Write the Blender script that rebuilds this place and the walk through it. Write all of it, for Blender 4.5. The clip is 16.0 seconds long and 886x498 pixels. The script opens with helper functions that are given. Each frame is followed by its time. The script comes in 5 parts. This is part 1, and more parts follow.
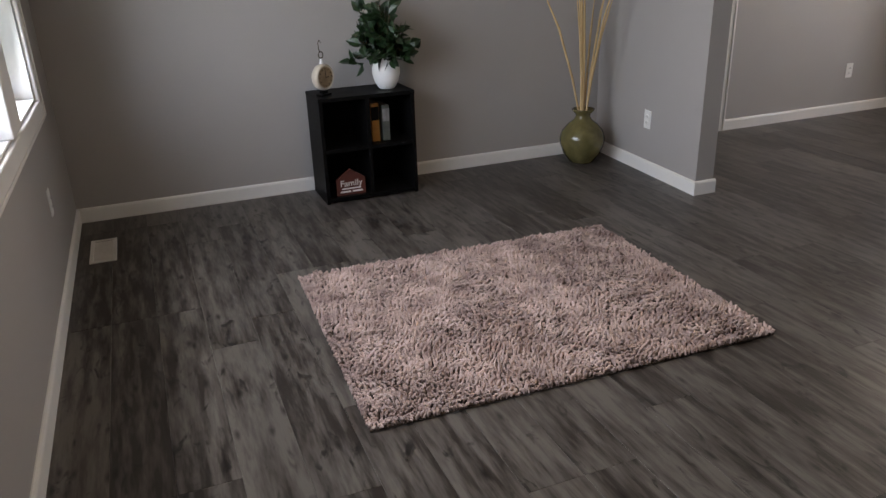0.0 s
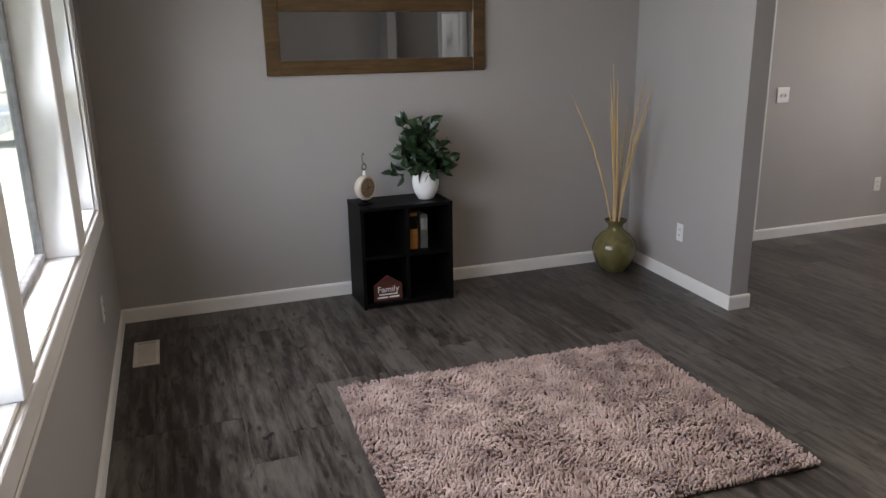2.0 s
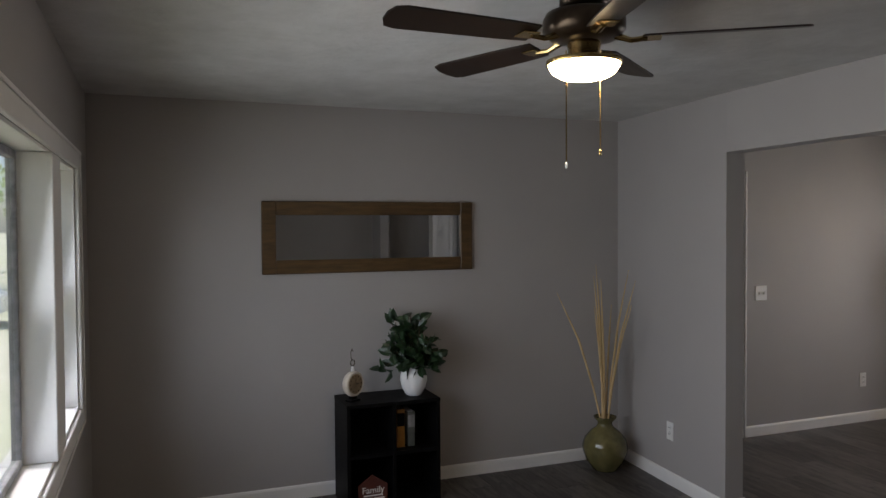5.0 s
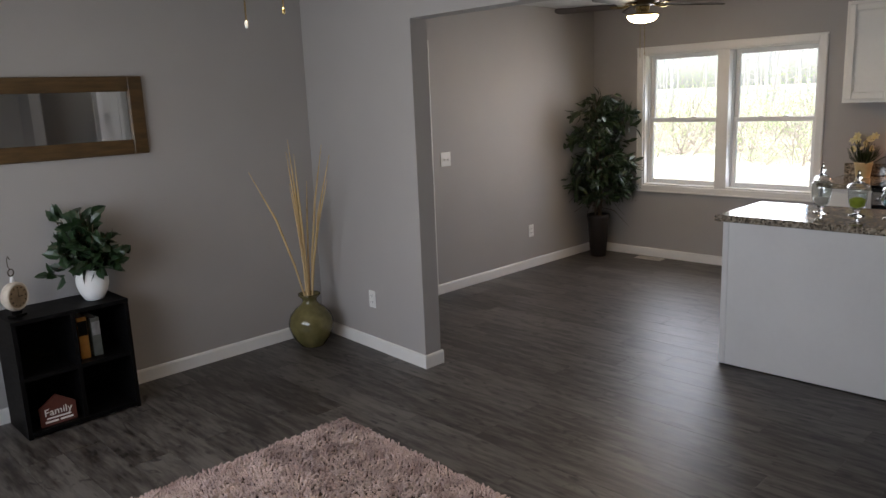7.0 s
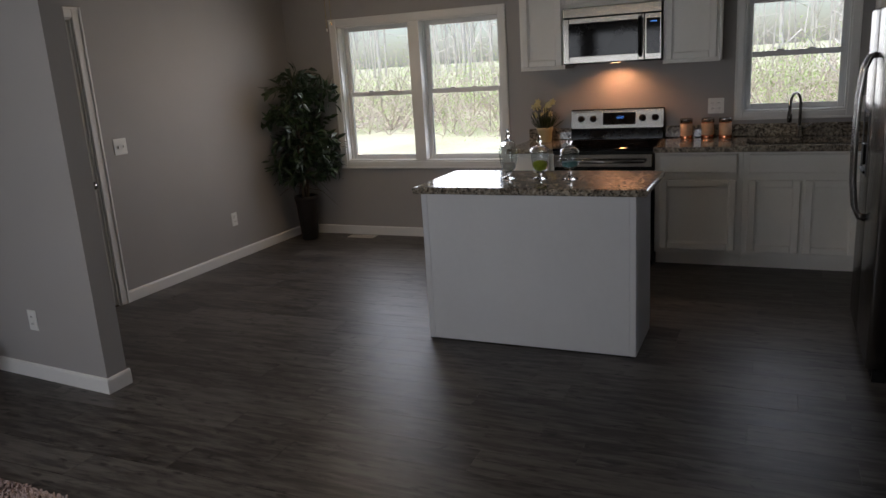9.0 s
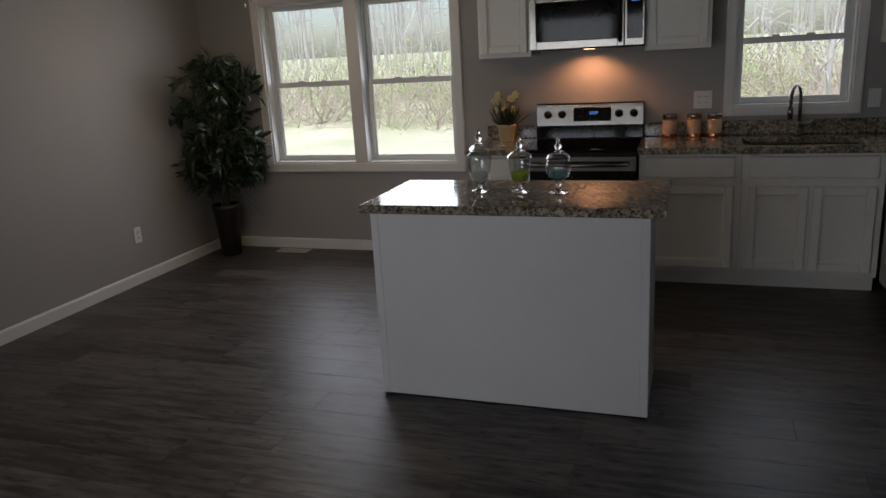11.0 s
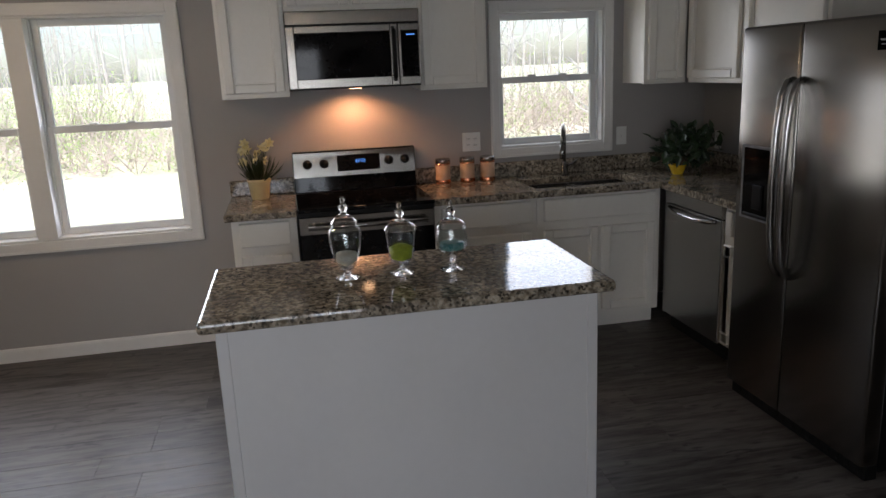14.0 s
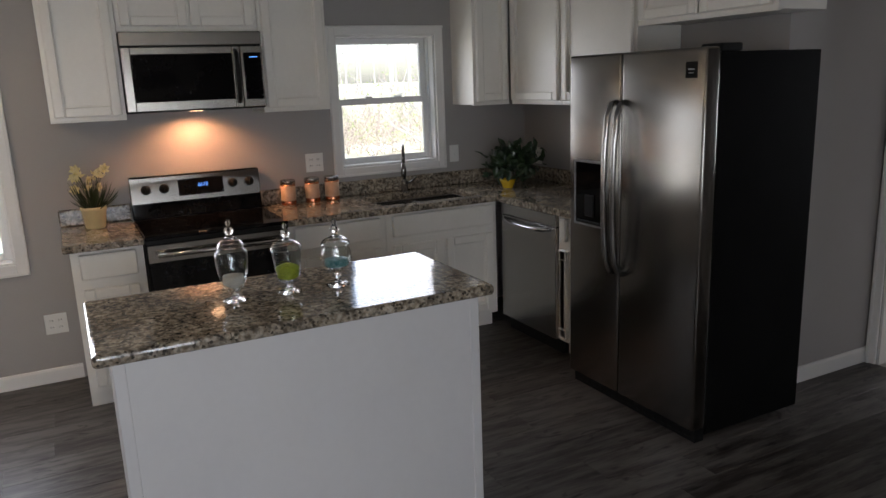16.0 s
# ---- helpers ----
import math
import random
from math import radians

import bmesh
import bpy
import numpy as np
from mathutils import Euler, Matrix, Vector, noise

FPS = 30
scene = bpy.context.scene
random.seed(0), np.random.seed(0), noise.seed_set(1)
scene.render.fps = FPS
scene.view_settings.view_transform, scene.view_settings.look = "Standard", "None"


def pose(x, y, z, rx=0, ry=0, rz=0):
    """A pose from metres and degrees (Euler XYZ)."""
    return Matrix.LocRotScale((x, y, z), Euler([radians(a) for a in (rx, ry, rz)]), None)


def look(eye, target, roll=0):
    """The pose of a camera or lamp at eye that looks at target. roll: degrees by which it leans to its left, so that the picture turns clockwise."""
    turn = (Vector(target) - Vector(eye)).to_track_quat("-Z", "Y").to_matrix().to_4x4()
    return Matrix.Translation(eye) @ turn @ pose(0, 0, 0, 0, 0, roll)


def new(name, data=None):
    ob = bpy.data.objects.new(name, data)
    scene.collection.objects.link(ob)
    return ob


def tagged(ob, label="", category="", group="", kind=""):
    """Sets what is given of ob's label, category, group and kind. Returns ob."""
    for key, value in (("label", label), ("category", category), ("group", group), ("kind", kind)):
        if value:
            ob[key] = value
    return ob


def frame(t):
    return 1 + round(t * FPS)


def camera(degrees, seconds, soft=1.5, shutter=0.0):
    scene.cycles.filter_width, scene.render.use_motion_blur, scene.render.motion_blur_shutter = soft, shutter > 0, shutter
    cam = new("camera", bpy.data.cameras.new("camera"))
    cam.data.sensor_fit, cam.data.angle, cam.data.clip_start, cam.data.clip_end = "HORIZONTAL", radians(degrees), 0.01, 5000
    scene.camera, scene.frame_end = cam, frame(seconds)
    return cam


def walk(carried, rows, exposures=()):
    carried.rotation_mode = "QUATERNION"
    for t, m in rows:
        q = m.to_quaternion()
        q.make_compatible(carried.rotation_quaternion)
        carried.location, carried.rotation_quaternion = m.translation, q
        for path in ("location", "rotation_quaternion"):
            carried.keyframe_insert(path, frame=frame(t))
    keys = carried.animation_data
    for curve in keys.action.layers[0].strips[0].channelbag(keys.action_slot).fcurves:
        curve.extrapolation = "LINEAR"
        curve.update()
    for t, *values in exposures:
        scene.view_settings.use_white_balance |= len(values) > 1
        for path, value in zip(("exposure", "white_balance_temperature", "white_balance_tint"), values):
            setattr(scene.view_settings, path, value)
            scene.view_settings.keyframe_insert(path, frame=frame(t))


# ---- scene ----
cam = camera(61.9, 16.0)
PATH = [
    (0, (-2.95, -3.346, 1.419), (-2.269, -1.625, 0.663), -1.9),
    (0.5, (-3.017, -3.294, 1.489), (-2.378, -1.604, 0.628), -1.6),
    (1, (-3.014, -3.298, 1.521), (-2.35, -1.578, 0.746), -1.4),
    (1.5, (-3.048, -3.308, 1.537), (-2.382, -1.537, 0.887), -1.4),
    (2, (-3.043, -3.329, 1.57), (-2.379, -1.52, 1.034), -1.0),
    (2.5, (-3.053, -3.34, 1.599), (-2.412, -1.483, 1.224), -1.6),
    (3, (-3.061, -3.341, 1.65), (-2.413, -1.464, 1.407), -1.0),
    (3.2, (-3.055, -3.345, 1.658), (-2.398, -1.466, 1.465), -0.9),
    (5.3, (-3.042, -3.376, 1.673), (-2.316, -1.513, 1.617), -0.5),
    (5.5, (-3.011, -3.372, 1.64), (-2.258, -1.526, 1.482), -1.3),
    (6, (-2.963, -3.346, 1.593), (-2.073, -1.586, 1.264), -1.1),
    (6.5, (-2.934, -3.304, 1.646), (-1.841, -1.678, 1.242), -1.5),
    (7, (-2.961, -3.222, 1.648), (-1.592, -1.821, 1.248), -2.4),
    (7.5, (-2.985, -3.19, 1.62), (-1.418, -2.019, 1.2), -1.8),
    (8, (-2.941, -3.172, 1.601), (-1.232, -2.235, 1.15), -1.6),
    (8.5, (-2.797, -3.175, 1.576), (-1.047, -2.343, 1.083), -3.3),
    (9, (-2.558, -3.163, 1.583), (-0.794, -2.355, 1.098), -3.6),
    (9.2, (-2.493, -3.16, 1.582), (-0.723, -2.374, 1.08), -3.7),
    (11.3, (-1.646, -2.605, 1.551), (0.203, -2.046, 1.031), -2.7),
    (11.5, (-1.587, -2.55, 1.554), (0.281, -2.067, 1.027), -2.1),
    (12, (-1.474, -2.285, 1.569), (0.438, -1.968, 1.072), -2.3),
    (12.5, (-1.351, -2.119, 1.561), (0.57, -1.933, 1.066), -2.1),
    (13, (-1.112, -1.987, 1.549), (0.817, -1.92, 1.025), -3.5),
    (13.5, (-1.0, -1.834, 1.578), (0.937, -1.964, 1.098), -1.6),
    (14, (-0.975, -1.597, 1.603), (0.93, -1.979, 1.128), -2.5),
    (14.5, (-0.928, -1.549, 1.621), (0.969, -2.017, 1.195), -0.6),
    (15, (-0.916, -1.539, 1.615), (0.948, -2.124, 1.188), 0.1),
    (15.5, (-0.955, -1.393, 1.623), (0.832, -2.176, 1.182), -2.4),
    (16, (-1.018, -1.288, 1.63), (0.721, -2.17, 1.184), -2.2),
]
walk(cam, [(t, look(eye, target, roll)) for t, eye, target, roll in PATH],
     [(t, stops, 6330, 14) for t, stops in ((0, 1.52), (0.8, 1.35), (1.5, 1.55), (3, 1.45), (5.5, 0.64), (6, 1.06), (7, 1.26), (7.5, 1.02), (8, 0.88), (8.5, 0.58), (9, 0.45),
      (11.5, 0.25), (12.5, 0.25), (13.5, 0.68), (14.5, 1.1), (16, 1.28))])

# ---- light ----
CEIL = 2.44
sky_world = bpy.data.worlds.new("overcast_sky")
scene.world = sky_world
sky_world.use_nodes = True
wn = sky_world.node_tree.nodes
sky = wn.new("ShaderNodeTexSky")
sky.sky_type = "NISHITA"
sky.sun_disc = False
sky.sun_elevation, sky.sun_rotation = radians(66), radians(200)
sky.air_density, sky.dust_density, sky.ozone_density = 1.0, 1.5, 2.0
wn["Background"].inputs["Strength"].default_value = 0.15
sky_world.node_tree.links.new(sky.outputs["Color"], wn["Background"].inputs["Color"])
sun = new("sun", bpy.data.lights.new("sun", "SUN"))
sun.data.energy, sun.data.angle, sun.data.color = 5.0, radians(20), (1.0, 0.96, 0.92)
sun.matrix_world = look((0, 0, 20), (4.4, -2, 9))


def window_light(x, y, z, into, w, h, radiance, spread=145, strips=2, color=(0.94, 0.96, 1.0), fall=0.16):
    """The sky's light through one window light: strips that face a little downwards, as light from above the horizon does under an eave."""
    for k in range(strips):
        la = new("window_sky_light", bpy.data.lights.new("window_sky_light", "AREA"))
        la.data.shape, la.data.size, la.data.size_y = "RECTANGLE", w, h / strips
        la.data.energy, la.data.color = radiance * math.pi * w * h / strips, color
        la.data.spread = radians(spread)
        zk = z + h * ((k + 0.5) / strips - 0.5)
        la.matrix_world = look((x, y, zk), (x + into[0], y + into[1], zk - fall))


for y, w in ((-1.885, 0.44), (-0.945, 1.04), (0.17, 0.62)):
    window_light(-3.458, y, 1.395, (1, 0), w, 1.06, 2.15, 136, 2, (0.90, 0.95, 1.0), 0.17)
for y in (0.25, -0.6):
    window_light(3.672, y, 1.37, (-1, 0), 0.66, 1.16, 1.9, 145)
window_light(3.672, -3.277, 1.51, (-1, 0), 0.6, 0.76, 1.05, 140)
window_light(0.8, -7.97, 1.45, (0, 1), 1.1, 1.0, 5.0, 150, 1)


# ---- materials ----
def material(name, dark, light=None, scale=6.0, rough=0.5, metal=0.0, bump=0.0, bump_scale=60.0, rough_var=0.08,
             stretch=(1, 1, 1), per_object=0.0, coat=0.0, detail=6.0, emit=None, spec=0.5):
    """A surface with colour varied at two scales, uneven roughness and fine relief."""
    m = bpy.data.materials.new(name)
    m.use_nodes = True
    nt = m.node_tree
    b = nt.nodes["Principled BSDF"]
    light = light or tuple(min(1.0, c * 1.12) for c in dark)
    tc = nt.nodes.new("ShaderNodeTexCoord")
    mp = nt.nodes.new("ShaderNodeMapping")
    mp.inputs["Scale"].default_value = stretch
    nt.links.new(tc.outputs["Object"], mp.inputs["Vector"])
    n1 = nt.nodes.new("ShaderNodeTexNoise")
    n1.inputs["Scale"].default_value, n1.inputs["Detail"].default_value = scale, detail
    nt.links.new(mp.outputs["Vector"], n1.inputs["Vector"])
    n2 = nt.nodes.new("ShaderNodeTexNoise")
    n2.inputs["Scale"].default_value, n2.inputs["Detail"].default_value = bump_scale, 3.0
    nt.links.new(mp.outputs["Vector"], n2.inputs["Vector"])
    add = nt.nodes.new("ShaderNodeMath")
    add.operation = "MULTIPLY_ADD"
    add.inputs[1].default_value, add.inputs[2].default_value = 0.3, -0.15
    nt.links.new(n2.outputs["Fac"], add.inputs[0])
    fac = nt.nodes.new("ShaderNodeMath")
    fac.operation = "ADD"
    nt.links.new(n1.outputs["Fac"], fac.inputs[0])
    nt.links.new(add.outputs[0], fac.inputs[1])
    out = fac
    if per_object:
        info = nt.nodes.new("ShaderNodeObjectInfo")
        po = nt.nodes.new("ShaderNodeMath")
        po.operation = "MULTIPLY_ADD"
        po.inputs[1].default_value = per_object
        nt.links.new(info.outputs["Random"], po.inputs[0])
        sub = nt.nodes.new("ShaderNodeMath")
        sub.operation = "SUBTRACT"
        sub.inputs[1].default_value = per_object / 2
        nt.links.new(fac.outputs[0], sub.inputs[0])
        nt.links.new(sub.outputs[0], po.inputs[2])
        vadd = nt.nodes.new("ShaderNodeVectorMath")
        vadd.operation = "MULTIPLY_ADD"
        vadd.inputs[1].default_value = (37, 17, 53)
        nt.links.new(info.outputs["Random"], vadd.inputs[0])
        nt.links.new(tc.outputs["Object"], vadd.inputs[2])
        nt.links.new(vadd.outputs[0], mp.inputs["Vector"])
        out = po
    ramp = nt.nodes.new("ShaderNodeValToRGB")
    ramp.color_ramp.elements[0].position, ramp.color_ramp.elements[1].position = 0.3, 0.7
    ramp.color_ramp.elements[0].color, ramp.color_ramp.elements[1].color = (*dark, 1), (*light, 1)
    nt.links.new(out.outputs[0], ramp.inputs["Fac"])
    nt.links.new(ramp.outputs["Color"], b.inputs["Base Color"])
    rr = nt.nodes.new("ShaderNodeMapRange")
    rr.inputs["To Min"].default_value, rr.inputs["To Max"].default_value = max(0.02, rough - rough_var), min(1.0, rough + rough_var)
    nt.links.new(n1.outputs["Fac"], rr.inputs["Value"])
    nt.links.new(rr.outputs["Result"], b.inputs["Roughness"])
    b.inputs["Metallic"].default_value = metal
    b.inputs["Coat Weight"].default_value = coat
    b.inputs["Specular IOR Level"].default_value = spec
    if bump:
        bp = nt.nodes.new("ShaderNodeBump")
        bp.inputs["Strength"].default_value, bp.inputs["Distance"].default_value = 1.0, bump
        nt.links.new(n2.outputs["Fac"], bp.inputs["Height"])
        nt.links.new(bp.outputs["Normal"], b.inputs["Normal"])
    if emit:
        b.inputs["Emission Color"].default_value, b.inputs["Emission Strength"].default_value = (*emit[0], 1), emit[1]
    return m


def glass_material(name, tint=(1, 1, 1), rough=0.0, ior=1.45):
    m = bpy.data.materials.new(name)
    m.use_nodes = True
    b = m.node_tree.nodes["Principled BSDF"]
    b.inputs["Base Color"].default_value = (*tint, 1)
    b.inputs["Transmission Weight"].default_value, b.inputs["Roughness"].default_value, b.inputs["IOR"].default_value = 1.0, rough, ior
    return m


def thin_glass_material(name, tint):
    """Blown glass too thin to bend what lies behind it: clear, with gloss at grazing angles."""
    m = bpy.data.materials.new(name)
    m.use_nodes = True
    nt = m.node_tree
    nt.nodes.remove(nt.nodes["Principled BSDF"])
    clear, gloss = nt.nodes.new("ShaderNodeBsdfTransparent"), nt.nodes.new("ShaderNodeBsdfGlossy")
    clear.inputs["Color"].default_value = (*tint, 1)
    gloss.inputs["Roughness"].default_value = 0.03
    lw = nt.nodes.new("ShaderNodeLayerWeight")
    lw.inputs["Blend"].default_value = 0.5
    rim = nt.nodes.new("ShaderNodeMath")
    rim.operation = "POWER"
    rim.inputs[1].default_value = 4.0
    nt.links.new(lw.outputs["Facing"], rim.inputs[0])
    amount = nt.nodes.new("ShaderNodeMath")
    amount.operation = "MULTIPLY_ADD"
    amount.inputs[1].default_value, amount.inputs[2].default_value = 0.6, 0.07
    nt.links.new(rim.outputs[0], amount.inputs[0])
    mix = nt.nodes.new("ShaderNodeMixShader")
    nt.links.new(amount.outputs[0], mix.inputs["Fac"])
    nt.links.new(clear.outputs[0], mix.inputs[1])
    nt.links.new(gloss.outputs[0], mix.inputs[2])
    nt.links.new(mix.outputs[0], nt.nodes["Material Output"].inputs["Surface"])
    return m


def granite_material():
    m = material("speckled_granite", (0.205, 0.19, 0.158), (0.60, 0.565, 0.49), 44, 0.08, bump=0.0, rough_var=0.03, detail=9)
    nt = m.node_tree
    b = nt.nodes["Principled BSDF"]
    ramp = nt.nodes["Color Ramp"]
    ramp.color_ramp.elements[0].position, ramp.color_ramp.elements[1].position = 0.38, 0.6
    tc = nt.nodes["Texture Coordinate"]
    v = nt.nodes.new("ShaderNodeTexVoronoi")
    v.inputs["Scale"].default_value = 120
    nt.links.new(tc.outputs["Object"], v.inputs["Vector"])
    r2 = nt.nodes.new("ShaderNodeValToRGB")
    els = r2.color_ramp.elements
    els[0].position, els[0].color = 0.2, (0.03, 0.026, 0.024, 1)
    els[1].position, els[1].color = 0.33, (1, 1, 1, 1)
    e = els.new(0.8)
    e.color = (0.62, 0.56, 0.5, 1)
    nt.links.new(v.outputs["Color"], r2.inputs["Fac"])
    n = nt.nodes.new("ShaderNodeTexNoise")
    n.inputs["Scale"].default_value, n.inputs["Detail"].default_value = 7, 5
    nt.links.new(tc.outputs["Object"], n.inputs["Vector"])
    r3 = nt.nodes.new("ShaderNodeValToRGB")
    r3.color_ramp.elements[0].position, r3.color_ramp.elements[0].color = 0.35, (0.55, 0.52, 0.5, 1)
    r3.color_ramp.elements[1].position, r3.color_ramp.elements[1].color = 0.65, (1.0, 0.95, 0.88, 1)
    nt.links.new(n.outputs["Fac"], r3.inputs["Fac"])
    mix = nt.nodes.new("ShaderNodeMix")
    mix.data_type, mix.blend_type = "RGBA", "MULTIPLY"
    mix.inputs["Factor"].default_value = 0.85
    nt.links.new(ramp.outputs["Color"], mix.inputs[6])
    nt.links.new(r2.outputs["Color"], mix.inputs[7])
    mix2 = nt.nodes.new("ShaderNodeMix")
    mix2.data_type, mix2.blend_type = "RGBA", "MULTIPLY"
    mix2.inputs["Factor"].default_value = 1.0
    nt.links.new(mix.outputs[2], mix2.inputs[6])
    nt.links.new(r3.outputs["Color"], mix2.inputs[7])
    nt.links.new(mix2.outputs[2], b.inputs["Base Color"])
    return m


def plank_material():
    """Grey-brown vinyl planks: long grain, knots and a tone of their own for each board."""
    m = material("grey_oak_plank", (0.026, 0.0205, 0.0175), (0.118, 0.107, 0.097), 4.6, 0.4, bump=0.0006, bump_scale=18,
                 stretch=(6.5, 0.8, 6.5), per_object=0.17, rough_var=0.1, detail=8, spec=0.38)
    nt = m.node_tree
    b = nt.nodes["Principled BSDF"]
    tc = nt.nodes["Texture Coordinate"]
    info = nt.nodes["Object Info"]
    off = nt.nodes.new("ShaderNodeVectorMath")
    off.operation = "MULTIPLY_ADD"
    off.inputs[1].default_value = (91, 41, 7)
    nt.links.new(info.outputs["Random"], off.inputs[0])
    nt.links.new(tc.outputs["Object"], off.inputs[2])
    mp = nt.nodes.new("ShaderNodeMapping")
    mp.inputs["Scale"].default_value = (5.5, 1.9, 1)
    nt.links.new(off.outputs[0], mp.inputs["Vector"])
    knots = nt.nodes.new("ShaderNodeTexNoise")
    knots.inputs["Scale"].default_value, knots.inputs["Detail"].default_value, knots.inputs["Distortion"].default_value = 3.4, 7, 1.3
    nt.links.new(mp.outputs["Vector"], knots.inputs["Vector"])
    r = nt.nodes.new("ShaderNodeValToRGB")
    r.color_ramp.elements[0].position, r.color_ramp.elements[0].color = 0.29, (0.16, 0.15, 0.145, 1)
    r.color_ramp.elements[1].position, r.color_ramp.elements[1].color = 0.41, (1, 1, 1, 1)
    nt.links.new(knots.outputs["Fac"], r.inputs["Fac"])
    mix = nt.nodes.new("ShaderNodeMix")
    mix.data_type, mix.blend_type = "RGBA", "MULTIPLY"
    mix.inputs["Factor"].default_value = 0.95
    nt.nodes["Color Ramp"].color_ramp.elements[0].position, nt.nodes["Color Ramp"].color_ramp.elements[1].position = 0.34, 0.66
    nt.links.new(nt.nodes["Color Ramp"].outputs["Color"], mix.inputs[6])
    nt.links.new(r.outputs["Color"], mix.inputs[7])
    spots = nt.nodes.new("ShaderNodeTexVoronoi")
    spots.voronoi_dimensions = "2D"
    spots.inputs["Scale"].default_value = 1.35
    nt.links.new(mp.outputs["Vector"], spots.inputs["Vector"])
    r2 = nt.nodes.new("ShaderNodeValToRGB")
    r2.color_ramp.elements[0].position, r2.color_ramp.elements[0].color = 0.02, (0.2, 0.18, 0.17, 1)
    r2.color_ramp.elements[1].position, r2.color_ramp.elements[1].color = 0.1, (1, 1, 1, 1)
    nt.links.new(spots.outputs["Distance"], r2.inputs["Fac"])
    mix2 = nt.nodes.new("ShaderNodeMix")
    mix2.data_type, mix2.blend_type = "RGBA", "MULTIPLY"
    mix2.inputs["Factor"].default_value = 0.9
    nt.links.new(mix.outputs[2], mix2.inputs[6])
    nt.links.new(r2.outputs["Color"], mix2.inputs[7])
    nt.links.new(mix2.outputs[2], b.inputs["Base Color"])
    return m


def brushed(m, amount):
    """Vertical brushing: highlights smear sideways."""
    nt = m.node_tree
    b = nt.nodes["Principled BSDF"]
    tan = nt.nodes.new("ShaderNodeTangent")
    tan.direction_type, tan.axis = "RADIAL", "Z"
    nt.links.new(tan.outputs["Tangent"], b.inputs["Tangent"])
    b.inputs["Anisotropic"].default_value = amount
    return m


WALL = material("grey_wall_paint", (0.345, 0.329, 0.316), (0.375, 0.357, 0.343), 1.3, 0.62, bump=0.0004, bump_scale=160)
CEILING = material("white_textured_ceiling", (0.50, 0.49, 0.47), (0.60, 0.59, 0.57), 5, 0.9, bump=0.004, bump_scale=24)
TRIM = material("white_trim_paint", (0.72, 0.71, 0.69), (0.78, 0.77, 0.75), 3, 0.38, bump=0.0002, bump_scale=40)
CABINET = material("off_white_cabinet_paint", (0.77, 0.745, 0.69), (0.83, 0.805, 0.75), 3, 0.34, bump=0.0002, bump_scale=50)
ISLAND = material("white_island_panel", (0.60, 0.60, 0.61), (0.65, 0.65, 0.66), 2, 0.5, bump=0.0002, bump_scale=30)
VINYL = material("white_window_vinyl", (0.74, 0.74, 0.74), (0.8, 0.8, 0.79), 4, 0.4)
PLANK = plank_material()
GROUT = material("floor_joint", (0.02, 0.018, 0.016), (0.03, 0.027, 0.025), 8, 0.8)
GRANITE = granite_material()
STEEL = brushed(material("brushed_stainless_steel", (0.215, 0.203, 0.187), (0.24, 0.226, 0.208), 1.2, 0.23, metal=1.0, bump_scale=140, stretch=(0.3, 0.3, 2), rough_var=0.012, detail=1.0), 0.75)
# Copy of STEEL with brighter reflections put into its colour, for dishwasher and sink.
STEEL_LIT = brushed(material("lit_brushed_steel", (0.35, 0.34, 0.328), (0.385, 0.375, 0.36), 1.2, 0.27, metal=1.0, bump_scale=140, stretch=(0.3, 0.3, 2), rough_var=0.012, detail=1.0), 0.7)
STEEL_H = material("polished_steel", (0.36, 0.35, 0.34), (0.44, 0.43, 0.42), 5, 0.18, metal=1.0)
FRIDGE_SIDE = material("dark_grey_steel_side", (0.004, 0.004, 0.004), (0.007, 0.007, 0.007), 6, 0.7, bump=0.0003, bump_scale=220, spec=0.05)
BLACKGLASS = material("black_glass", (0.003, 0.003, 0.0035), (0.005, 0.005, 0.0055), 4, 0.06, rough_var=0.02, spec=0.16)
BURNER = material("faint_burner_print", (0.02, 0.02, 0.02), (0.03, 0.03, 0.03), 9, 0.2)
BLACKPLASTIC = material("black_plastic", (0.006, 0.006, 0.006), (0.01, 0.01, 0.01), 20, 0.45, bump=0.0002, bump_scale=150, spec=0.2)
BLACKWOOD = material("black_laminate", (0.002, 0.002, 0.0022), (0.004, 0.0038, 0.0038), 14, 0.5, bump=0.0002, stretch=(1, 1, 6), spec=0.1)
PLATE = material("white_plastic_plate", (0.72, 0.72, 0.70), (0.77, 0.77, 0.75), 6, 0.35)
MIRROR = material("mirror_silver", (0.86, 0.87, 0.87), (0.88, 0.89, 0.89), 2, 0.02, metal=1.0, rough_var=0.0)
FRAMEWOOD = material("brown_rustic_wood", (0.045, 0.023, 0.007), (0.105, 0.06, 0.02), 7, 0.45, bump=0.001, stretch=(0.8, 6, 6), bump_scale=20)
WHITE_CERAMIC = material("white_ceramic", (0.72, 0.72, 0.71), (0.8, 0.8, 0.79), 7, 0.3, bump=0.0006, bump_scale=35)
OLIVE_GLAZE = material("olive_green_glaze", (0.075, 0.066, 0.024), (0.16, 0.138, 0.055), 8, 0.16, bump=0.0005, bump_scale=22)
REED = material("dried_reed", (0.42, 0.29, 0.13), (0.6, 0.45, 0.24), 25, 0.7, stretch=(1, 1, 0.2))
LEAF_DARK = material("dark_green_leaf", (0.007, 0.019, 0.008), (0.024, 0.055, 0.018), 18, 0.38, per_object=0.1)
LEAF_TREE = material("silk_tree_leaf", (0.007, 0.018, 0.005), (0.026, 0.052, 0.013), 15, 0.42)
